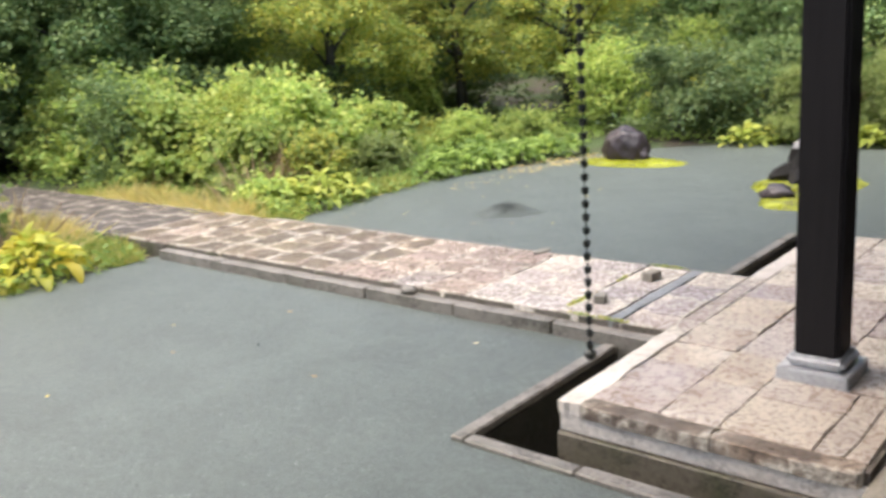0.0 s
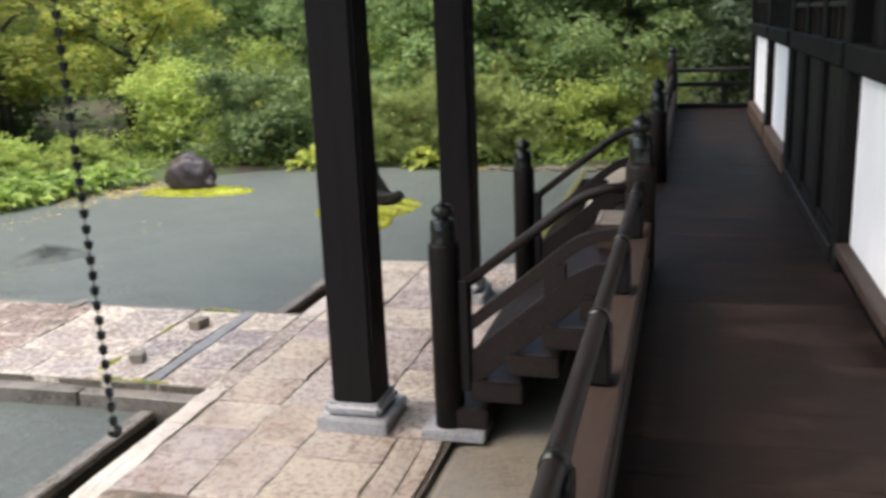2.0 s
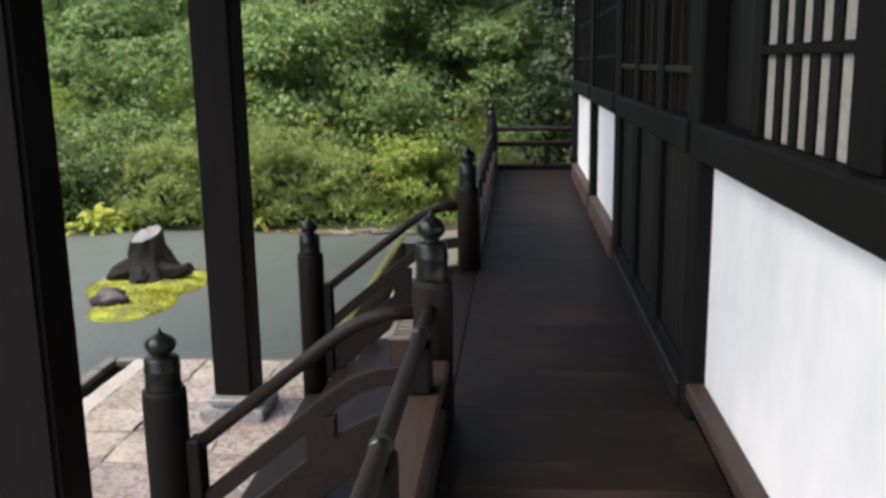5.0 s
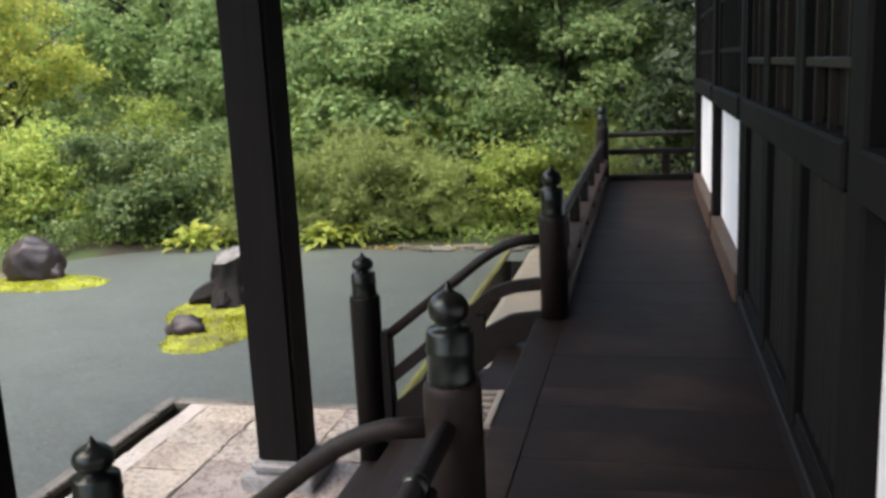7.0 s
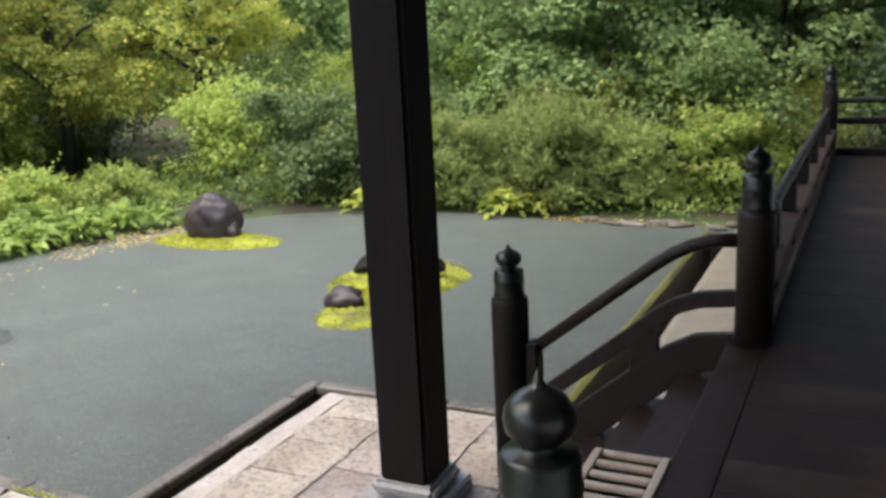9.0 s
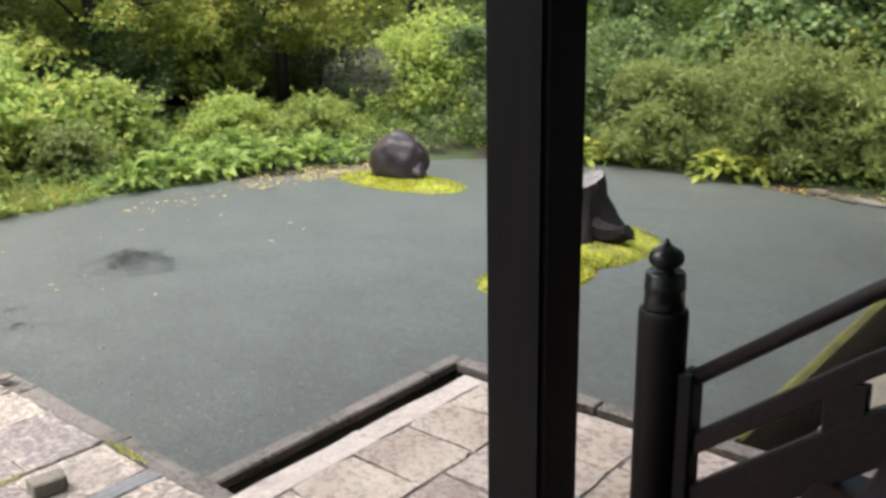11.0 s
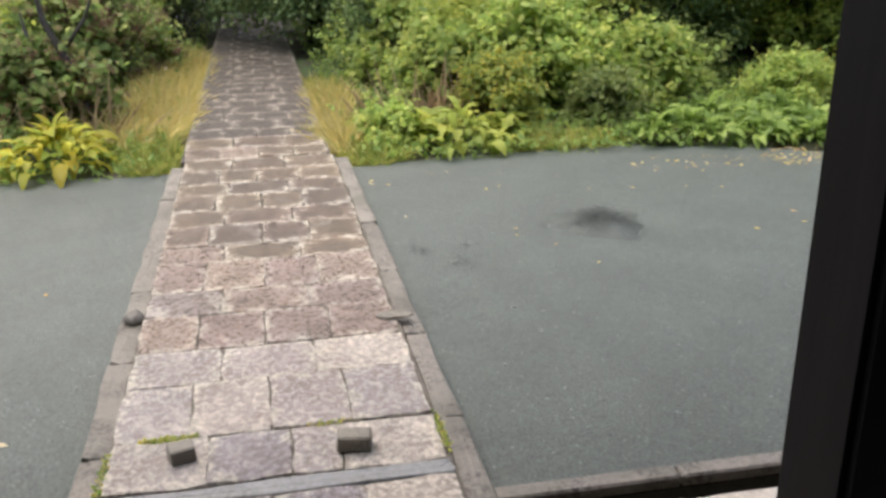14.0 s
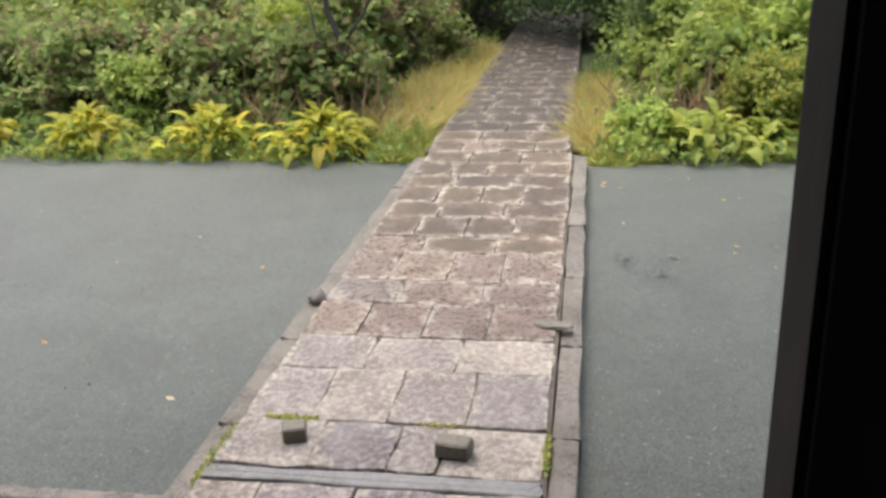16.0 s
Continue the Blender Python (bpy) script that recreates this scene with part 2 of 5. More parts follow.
bump(_n, _l, _b, tex(_n, _l, 14, 5, 0.6).outputs[0], 0.08, 0.004)
M["paper"] = stone("window_paper", [(0.36, 0.36, 0.32), (0.41, 0.41, 0.36)], (0.30, 0.30, 0.26), (0.7, 0.9), 0.5, 0.0, 0.05)

# gravel: fine grey-green chippings
M["gravel"], _n, _l, _b = mat("gravel")
_g = tex(_n, _l, 55, 8, 0.85)
_s = tex(_n, _l, 1.4, 7, 0.7)
_r = ramp(_n, [(0.28, (0.013, 0.018, 0.015)), (0.5, (0.060, 0.072, 0.063)), (0.72, (0.190, 0.215, 0.194))])
_l.new(_g.outputs[0], _r.inputs[0])
_q = ramp(_n, [(0.3, (0.8, 0.8, 0.8)), (0.7, (1.14, 1.14, 1.14))])
_l.new(_s.outputs[0], _q.inputs[0])
_mid = ramp(_n, [(0.32, (0.72, 0.72, 0.72)), (0.68, (1.26, 1.26, 1.26))])
_l.new(tex(_n, _l, 16, 6, 0.75).outputs[0], _mid.inputs[0])
_gc = mixc(_n, _l, _r.outputs[0], _q.outputs[0], 1.0, "MULTIPLY")
_l.new(mixc(_n, _l, _gc, _mid.outputs[0], 0.8, "MULTIPLY"), _b.inputs["Base Color"])
_b.inputs["Roughness"].default_value = 0.55
bump(_n, _l, _b, _g.outputs[0], 0.6, 0.012)
# soil under the planting
M["soil"], _n, _l, _b = mat("garden_soil")
_g = tex(_n, _l, 30, 8, 0.7)
_s = tex(_n, _l, 0.9, 5, 0.6)
_r = ramp(_n, [(0.3, (0.022, 0.017, 0.011)), (0.55, (0.05, 0.038, 0.024)), (0.8, (0.10, 0.08, 0.04))])
_l.new(_g.outputs[0], _r.inputs[0])
_q = ramp(_n, [(0.45, (0, 0, 0)), (0.6, (1, 1, 1))])
_l.new(_s.outputs[0], _q.inputs[0])
_l.new(mixc(_n, _l, _r.outputs[0], (0.045, 0.07, 0.018), _q.outputs[0]), _b.inputs["Base Color"])
_b.inputs["Roughness"].default_value = 0.9
bump(_n, _l, _b, _g.outputs[0], 0.8, 0.03)
# moss
M["moss"], _n, _l, _b = mat("moss")
_g = tex(_n, _l, 45, 8, 0.7)
_s = tex(_n, _l, 3, 6, 0.7)
_r = ramp(_n, [(0.3, (0.12, 0.14, 0.012)), (0.55, (0.32, 0.35, 0.026)), (0.8, (0.52, 0.54, 0.05))])
_l.new(_g.outputs[0], _r.inputs[0])
_q = ramp(_n, [(0.40, (0, 0, 0)), (0.62, (1, 1, 1))])
_l.new(_s.outputs[0], _q.inputs[0])
_l.new(mixc(_n, _l, _r.outputs[0], (0.10, 0.095, 0.03), _q.outputs[0]), _b.inputs["Base Color"])
_b.inputs["Roughness"].default_value = 0.9
bump(_n, _l, _b, _g.outputs[0], 1.0, 0.02)

M["cutwood"] = wood("pale_wood", (0.26, 0.21, 0.16), (0.44, 0.38, 0.31), (0.4, 0.6), (8, 1, 8), 5)
M["leaf_mid"] = leafy("leaf_mid_green", [(0.200, 0.290, 0.065), (0.317, 0.429, 0.108), (0.501, 0.566, 0.144), (0.251, 0.336, 0.094), (0.601, 0.612, 0.174)])
M["leaf_cool"] = leafy("leaf_cool_green", [(0.118, 0.207, 0.073), (0.185, 0.286, 0.106), (0.280, 0.364, 0.140), (0.146, 0.230, 0.090), (0.336, 0.392, 0.146)])
M["leaf_dark"] = leafy("leaf_dark_green", [(0.077, 0.138, 0.050), (0.132, 0.198, 0.066), (0.220, 0.275, 0.094), (0.099, 0.154, 0.061)], 0.5, 0.4)
# darker leaves: the shade under the canopy is put into this colour
M["leaf_shaded"] = leafy("leaf_shaded_green", [(0.030, 0.052, 0.028), (0.050, 0.078, 0.040), (0.075, 0.100, 0.052), (0.038, 0.060, 0.034)], 0.5, 0.3)
M["leaf_yellow"] = leafy("leaf_yellowing", [(0.200, 0.285, 0.066), (0.300, 0.375, 0.085), (0.560, 0.500, 0.088), (0.240, 0.325, 0.085), (0.350, 0.410, 0.095), (0.600, 0.500, 0.110)])
M["leaf_lime"] = leafy("leaf_lime", [(0.270, 0.340, 0.070), (0.370, 0.430, 0.090), (0.460, 0.460, 0.100)])
M["leaf_fine"] = leafy("leaf_fine_olive", [(0.179, 0.238, 0.071), (0.257, 0.317, 0.095), (0.328, 0.361, 0.133), (0.148, 0.211, 0.067)])
M["leaf_brown"] = leafy("leaf_browning", [(0.24, 0.35, 0.10), (0.33, 0.44, 0.13), (0.19, 0.27, 0.085), (0.42, 0.50, 0.17), (0.36, 0.27, 0.15), (0.50, 0.56, 0.19)])
M["leaf_hosta"] = leafy("hosta_green", [(0.157, 0.246, 0.054), (0.235, 0.336, 0.081), (0.324, 0.403, 0.103)], 0.5)
M["leaf_gold"] = leafy("hosta_gold", [(0.64, 0.52, 0.07), (0.42, 0.46, 0.07), (0.72, 0.58, 0.10), (0.30, 0.39, 0.07), (0.56, 0.52, 0.09)], 0.4, 0.62)
M["straw"] = leafy("straw_grass", [(0.84, 0.68, 0.28), (0.74, 0.64, 0.22), (0.86, 0.76, 0.40), (0.58, 0.58, 0.18)], 0.6, 0.72)
M["grass"] = leafy("grass_blades", [(0.20, 0.31, 0.06), (0.58, 0.48, 0.14), (0.34, 0.42, 0.09), (0.14, 0.24, 0.05), (0.66, 0.58, 0.24), (0.27, 0.36, 0.08)], 0.5, 0.7)
M["grit"] = leafy("grit", [(0.04, 0.045, 0.042), (0.10, 0.11, 0.10), (0.22, 0.23, 0.22), (0.06, 0.065, 0.06)], 0.5, 0.0)
M["dry"] = leafy("dry_stalk", [(0.46, 0.33, 0.19), (0.60, 0.47, 0.30), (0.34, 0.23, 0.14)], 0.6)
M["dark_grit"] = leafy("dark_grit", [(0.030, 0.036, 0.032), (0.07, 0.08, 0.071), (0.15, 0.165, 0.15), (0.045, 0.052, 0.046)], 0.6, 0.0)
M["head"] = leafy("dry_flower", [(0.24, 0.125, 0.10), (0.33, 0.19, 0.14), (0.18, 0.09, 0.08), (0.38, 0.25, 0.17)], 0.7, 0.4)
M["moss_tuft"] = leafy("moss_tufts", [(0.24, 0.27, 0.02), (0.46, 0.50, 0.03), (0.56, 0.58, 0.05), (0.16, 0.15, 0.03), (0.36, 0.40, 0.03)], 0.8)
M["litter"] = leafy("fallen_leaves", [(0.58, 0.42, 0.10), (0.62, 0.52, 0.18), (0.40, 0.22, 0.07), (0.70, 0.66, 0.45)], 0.5, 0.3)


# ---- building blocks ----
def link(name, me, material, parent=None, label=""):
    ob = new(name, me)
    if material:
        me.materials.append(material)
    if parent:
        ob.parent = parent
    if label:
        ob["label"] = label
    return ob


def part(name, bm, material, parent=None, label="", smooth=False):
    me = bpy.data.meshes.new(name)
    bm.to_mesh(me)
    bm.free()
    if smooth:
        me.polygons.foreach_set("use_smooth", [True] * len(me.polygons))
    return link(name, me, material, parent, label)


def empty(name, at=(0, 0, 0)):
    e = new(name)
    e.location = at
    return e


def box(x0, x1, y0, y1, z0, z1, bev=0.0, seg=1):
    bm = bmesh.new()
    bmesh.ops.create_cube(bm, size=1, matrix=Matrix.LocRotScale(((x0 + x1) / 2, (y0 + y1) / 2, (z0 + z1) / 2), None, (x1 - x0, y1 - y0, z1 - z0)))
    if bev:
        bmesh.ops.bevel(bm, geom=bm.edges[:], offset=bev, segments=seg, affect="EDGES")
    return bm


def lathe(profile, seg=20, at=(0, 0, 0)):
    """A turned shape from pairs of radius and height."""
    bm = bmesh.new()
    rings = []
    for r, z in profile:
        rings.append([bm.verts.new((at[0] + r * math.cos(a), at[1] + r * math.sin(a), at[2] + z)) for a in [2 * math.pi * i / seg for i in range(seg)]])
    for a, b in zip(rings, rings[1:]):
        for i in range(seg):
            bm.faces.new((a[i], a[(i + 1) % seg], b[(i + 1) % seg], b[i]))
    bm.faces.new(rings[0][::-1])
    bm.faces.new(rings[-1])
    return bm


def tube(points, radii, seg=10, bm=None):
    """A round bar through the points; radii one a point or one for all."""
    bm = bm or bmesh.new()
    pts = [Vector(p) for p in points]
    if not isinstance(radii, (list, tuple)):
        radii = [radii] * len(pts)
    rings = []
    side = None
    for i, p in enumerate(pts):
        d = (pts[min(i + 1, len(pts) - 1)] - pts[max(i - 1, 0)]).normalized()
        if side is None:
            side = d.orthogonal().normalized()
        side = (side - d * side.dot(d)).normalized()
        up = d.cross(side)
        rings.append([bm.verts.new(p + radii[i] * (math.cos(a) * side + math.sin(a) * up)) for a in [2 * math.pi * k / seg for k in range(seg)]])
    for a, b in zip(rings, rings[1:]):
        for i in range(seg):
            bm.faces.new((a[i], a[(i + 1) % seg], b[(i + 1) % seg], b[i]))
    bm.faces.new(rings[0][::-1])
    bm.faces.new(rings[-1])
    return bm


def beam(points, w, h):
    """A squared bar swept in a plane of constant y through points (x, y, z)."""
    bm = bmesh.new()
    rings = []
    pts = [Vector(p) for p in points]
    for i, p in enumerate(pts):
        d = (pts[min(i + 1, len(pts) - 1)] - pts[max(i - 1, 0)]).normalized()
        n = Vector((-d.z, 0, d.x))
        rings.append([bm.verts.new(p + Vector((0, sy * w / 2, 0)) + n * sz * h / 2) for sy, sz in ((-1, -1), (1, -1), (1, 1), (-1, 1))])
    for a, b in zip(rings, rings[1:]):
        for i in range(4):
            bm.faces.new((a[i], a[(i + 1) % 4], b[(i + 1) % 4], b[i]))
    bm.faces.new(rings[0][::-1])
    bm.faces.new(rings[-1])
    bmesh.ops.bevel(bm, geom=bm.edges[:], offset=min(w, h) * 0.12, segments=2, affect="EDGES")
    bmesh.ops.recalc_face_normals(bm, faces=bm.faces[:])
    return bm


def slab_mesh(name, sx, sy, sz, rng, rough=0.012):
    """A hand-dressed slab, uneven at its edges, top at z 0, centred."""
    bm = bmesh.new()
    top, rim, low = [], [], []
    n = 4
    edge = []
    for (ax, ay), (bx, by) in (((-1, -1), (1, -1)), ((1, -1), (1, 1)), ((1, 1), (-1, 1)), ((-1, 1), (-1, -1))):
        for k in range(n):
            t = k / n
            edge.append(((ax + (bx - ax) * t) * sx / 2, (ay + (by - ay) * t) * sy / 2))
    for x, y in edge:
        j = Vector((rng.uniform(-rough, rough), rng.uniform(-rough, rough), 0))
        corner = 0.985 if abs(abs(x) - sx / 2) < 1e-6 and abs(abs(y) - sy / 2) < 1e-6 else 1
        rim.append(Vector((x * corner, y * corner, -0.005)) + j)
        top.append(Vector((x * (1 - 0.014 / sx), y * (1 - 0.014 / sy), rng.uniform(-0.003, 0.002))) + j)
        low.append(Vector((x * corner, y * corner, -sz)) + j)
    rings = [[bm.verts.new(v) for v in ring] for ring in (low, rim, top)]
    c = len(edge)
    for a, b in zip(rings, rings[1:]):
        for i in range(c):
            bm.faces.new((a[i], a[(i + 1) % c], b[(i + 1) % c], b[i]))
    core = [bm.verts.new((v.co.x * (1 - rng.uniform(0.02, 0.16) / sx), v.co.y * (1 - rng.uniform(0.02, 0.16) / sy), v.co.z + 0.001)) for v in rings[-1]]
    for i in range(c):
        bm.faces.new((rings[-1][i], rings[-1][(i + 1) % c], core[(i + 1) % c], core[i]))
    bm.faces.new(core)
    me = bpy.data.meshes.new(name)
    bm.to_mesh(me)
    bm.free()
    return me


FLOOR = 1.08
GRAVEL = -0.17


# ---- ground and gravel court ----
def ground_height(x, y):
    out = max(-10.1 - x, y - 9.5, 0.0)
    far = min(max(out - 6.0, 0.0) * 0.05, 2.5) * min(max(abs(y + 0.3) - 2.0, 0.0), 1.0)
    return -0.20 + min(out, 1.0) * 0.05 + far + (0.10 * noise.noise(Vector((x * 0.35, y * 0.35, 0))) * min(out, 1.0))


xs = [-400, -150, -80, -50] + [-38 + 1.0 * i for i in range(27)] + [-11 + 0.5 * i for i in range(15)] + [-3.4, -1.42, 0, 4, 9, 20, 60, 150, 400]
ys = [-400, -150, -70, -40] + [-26 + 1.0 * i for i in range(23)] + [-3.17, -1.5, 0, 1.5, 2.83, 4.5, 6, 7.5] + [9 + 1.0 * i for i in range(18)] + [32, 45, 80, 150, 400]
bm = bmesh.new()
grid = [[bm.verts.new((x, y, ground_height(x, y))) for y in ys] for x in xs]
for i in range(len(xs) - 1):
    for j in range(len(ys) - 1):
        cx, cy = (xs[i] + xs[i + 1]) / 2, (ys[j] + ys[j + 1]) / 2
        if (-3.4 < cx < 9 and -3.17 < cy < 2.83) or (-1.42 < cx < 9 and -26 < cy < 9):
            continue
        bm.faces.new((grid[i][j], grid[i + 1][j], grid[i + 1][j + 1], grid[i][j + 1]))
tagged(part("ground", bm, M["soil"], smooth=True), "dark garden soil with patches of green cover", "ground", kind="structure")


def smooth_line(points, step=8):
    out = []
    p = [points[0]] + list(points) + [points[-1]]
    for a, b, c, d in zip(p, p[1:], p[2:], p[3:]):
        for k in range(step):
            t = k / step
            out.append(tuple(0.5 * (2 * b[q] + (c[q] - a[q]) * t + (2 * a[q] - 5 * b[q] + 4 * c[q] - d[q]) * t * t + (3 * b[q] - a[q] - 3 * c[q] + d[q]) * t ** 3) for q in range(2)))
    out.append(points[-1])
    return out


EDGE = smooth_line([(-10.5, -26), (-10.5, -9), (-10.4, -6.6), (-10.45, -4.4), (-10.05, -2.0), (-9.95, 0.8), (-10.15, 2.5), (-10.2, 4.0), (-9.8, 5.4), (-9.3, 6.4), (-8.9, 7.5), (-7.9, 8.8),
                    (-6.2, 9.5), (-4.7, 9.4), (-3.2, 9.2), (-1.7, 9.3), (-0.4, 9.5), (2.0, 9.6)])
rng = random.Random(3)
bm = bmesh.new()
ring = [(x + rng.uniform(-0.05, 0.05), y + rng.uniform(-0.05, 0.05)) for x, y in EDGE]
ring += [(2.0, 8.4), (-1.45, 8.4), (-1.45, 2.85), (-3.44, 2.85), (-3.44, -3.19), (-1.45, -3.19), (-1.45, -26)]
face = bm.faces.new([bm.verts.new((x, y, GRAVEL)) for x, y in ring])
bmesh.ops.triangulate(bm, faces=[face])
bmesh.ops.recalc_face_normals(bm, faces=bm.faces[:])
tagged(part("gravel_court", bm, M["gravel"]), "fine grey-green gravel raked flat and wet from rain", "gravel", kind="structure")

# drain round the terrace: bed, side walls and stone rim
bm = bmesh.new()
for q in ((-3.44, -2.9, -3.19, 2.85), (-2.9, -1.0, -3.19, -2.5), (-2.9, -1.0, 2.3, 2.85), (-1.5, -1.0, 2.85, 9.0), (-1.5, -1.0, -26, -3.19)):
    v = [bm.verts.new((x, y, -0.72)) for x, y in ((q[0], q[2]), (q[1], q[2]), (q[1], q[3]), (q[0], q[3]))]
    bm.faces.new(v)
tagged(part("drain_bed", bm, M["drain_shaded"]), "mossy bed of the rain drain, shade in its near-black colour", "drain", kind="structure")
rim = tagged(empty("drain_rim"), "mossy stone rim along the rain drain", "drain", kind="structure")
rng = random.Random(11)


def rim_run(x0, x1, y0, y1, m="kerb"):
    along_y = (y1 - y0) > (x1 - x0)
    a, b = (y0, y1) if along_y else (x0, x1)
    p = a
    while p < b - 0.05:
        q = min(b, p + rng.uniform(0.8, 1.1))
        if b - q < 0.3:
            q = b
        dz = rng.uniform(-0.006, 0.006)
        bmx = box(x0, x1, p + 0.004, q - 0.004, -0.205, -0.135 + dz, 0.012) if along_y else box(p + 0.004, q - 0.004, y0, y1, -0.205, -0.135 + dz, 0.012)
        part("rim_stone", bmx, M[m], rim)
        p = q
    part("rim_wall", box(x0, x1 - 0.004, y0, y1, -0.76, -0.207), M["drain_shaded"], rim, "wet drain wall, shade in its near-black colour")


rim_run(-3.46, -3.35, -3.21, -1.24)
rim_run(-3.46, -3.35, 0.70, 2.86)
rim_run(-3.35, -1.22, -3.21, -3.10)
rim_run(-3.35, -1.22, 2.75, 2.86)
rim_run(-1.49, -1.42, 2.86, 9.0, "mossy")
bm = bmesh.new()
rows = []
for k in range(90):
    y = 2.9 + 6.0 * k / 89
    w = 0.022 + 0.03 * noise.noise(Vector((0, y * 2.2, 3)))
    rows.append([bm.verts.new((-1.46 - w, y, GRAVEL + 0.002)), bm.verts.new((-1.46 - w * 0.6, y, -0.128)), bm.verts.new((-1.455 + 0.4 * w, y, -0.126)), bm.verts.new((-1.41, y, -0.15))])
for a, b in zip(rows, rows[1:]):
    for i in range(3):
        bm.faces.new((a[i], b[i], b[i + 1], a[i + 1]))
tagged(part("moss_line", bm, M["dull_moss"], smooth=True), "thin line of yellow-green moss along the drain", "moss", kind="structure")
rim_run(-1.47, -1.40, -14, -3.21, "mossy")

# mortar apron under the edge of the veranda
bm = bmesh.new()
prof = [(-1.10, -0.76), (-1.08, -0.06), (-1.0, -0.035), (-0.55, 0.0), (0.0, 0.06), (0.55, 0.16), (0.75, 0.18)]
rows = []
for k in range(60):
    y = -18 + 26.6 * k / 59
    rows.append([bm.verts.new((x + 0.012 * noise.noise(Vector((x * 3, y * 2, 1))), y, z + 0.008 * noise.noise(Vector((x * 2, y * 2, 5))))) for x, z in prof])
for a, b in zip(rows, rows[1:]):
    for i in range(len(prof) - 1):
        bm.faces.new((a[i], b[i], b[i + 1], a[i + 1]))
bmesh.ops.recalc_face_normals(bm, faces=bm.faces[:])
tagged(part("mortar_apron", bm, M["apron"], smooth=True), "damp beige mortar apron sloping from under the veranda", "apron", kind="structure")

# ---- terrace ----
terrace = tagged(part("terrace", box(-2.94, -1.09, -2.58, 2.38, -0.76, -0.018), M["joint"]), "stone terrace of worn beige slabs before the steps", "terrace", kind="structure")
part("lower_course", box(-3.0, -1.085, -2.66, -2.58, -0.76, -0.22, 0.01), M["mossy"], terrace)
part("middle_course", box(-2.99, -1.085, -2.63, -2.581, -0.215, -0.09, 0.008), M["pale"], terrace)
part("lower_course", box(-3.0, -2.94, -2.58, 2.40, -0.76, -0.1, 0.01), M["mossy"], terrace)
part("lower_course", box(-2.94, -1.085, 2.38, 2.42, -0.76, -0.1, 0.01), M["mossy"], terrace)


# ---- veranda ----
veranda = tagged(empty("veranda_floor"), "dark worn timber veranda floor with damp sheen", "floor", kind="structure")
part("edge_beam", box(-0.10, 0.06, -14, 7.72, FLOOR - 0.2, FLOOR - 0.002, 0.006), M["plank"], veranda)
part("joist_skirt", box(0.55, 0.62, -14, 7.6, 0.05, FLOOR - 0.06), M["dark"], veranda)
for k in range(13):
    y = -13.4 + k * 1.75
    if abs(y) > 1.5:
        part("floor_post", box(-0.02, 0.12, y - 0.07, y + 0.07, 0.0, FLOOR - 0.2, 0.01), M["dark"], veranda)
        part("post_stone", box(-0.1, 0.2, y - 0.15, y + 0.15, -0.05, 0.12, 0.03, 2), M["plinth"], veranda)

# ---- hall wall ----
WX = 1.05
wall = tagged(part("wall_hall", box(WX + 0.062, WX + 0.2, -14, 6.5, 0.0, 6.0), M["dark"]), "dark timber hall wall with white plaster panels", "wall", kind="structure")
tagged(part("wall_return", box(WX + 0.03, 8, 6.5, 6.65, 0.0, 6.0), M["dark"]), "dark timber end wall of the hall", "wall", kind="structure")


def panel(y0, y1):
    part("plaster_panel", box(WX + 0.03, WX + 0.06, y0, y1, 1.17, 2.13), M["plaster"], wall, "white lime plaster panel")


def wpost(y0, y1, out=0.035):
    part("wall_post", box(WX - out, WX + 0.07, y0, y1, FLOOR - 0.1, 5.95, 0.012), M["pillar"], wall)


panel(-3.872, -1.44)
panel(-5.3, -4.052)
part("wall_post", box(WX, WX + 0.06, -4.05, -3.874, 1.177, 2.128, 0.006), M["pillar"], wall)
panel(-9.4, -5.6)
panel(1.55, 3.55)
panel(3.75, 6.3)
for y0, y1 in ((-1.44, -1.27), (1.35, 1.55), (3.55, 3.75), (6.3, 6.5), (-5.6, -5.3), (-9.7, -9.4)):
    wpost(y0, y1)
for y0, y1 in ((-14, -9.7), (-9.4, -5.6), (-5.3, -1.44), (-1.27, 1.35), (1.55, 3.55), (3.75, 6.3)):
    part("head_beam", box(WX - 0.05, WX + 0.06, y0 + 0.002, y1 - 0.002, 2.13, 2.262, 0.01), M["pillar"], wall)
    part("lintel", box(WX - 0.04, WX + 0.06, y0 + 0.002, y1 - 0.002, 3.25, 3.45, 0.01), M["pillar"], wall)
for y0, y1 in ((-14, -9.7), (-9.4, -5.6), (-5.3, -1.44)):
    part("baseboard", box(WX + 0.005, WX + 0.06, y0 + 0.002, y1 - 0.002, FLOOR, 1.175, 0.006), M["dark"], wall)
for y0, y1 in ((1.55, 3.55), (3.75, 6.3)):
    part("sill", box(WX - 0.05, WX + 0.06, y0 + 0.002, y1 - 0.002, FLOOR + 0.003, 1.26, 0.008), M["sill"], wall)
part("threshold", box(WX - 0.05, WX + 0.06, -1.268, 1.348, FLOOR + 0.003, 1.18, 0.008), M["dark"], wall)
# short brown timber lying on the baseboard, against the plaster
tagged(part("sill_beam", box(WX - 0.045, WX + 0.029, -2.76, -1.443, 1.177, 1.24, 0.008), M["brown"]), "short brown timber ledge lying along the plaster wall", "ledge")


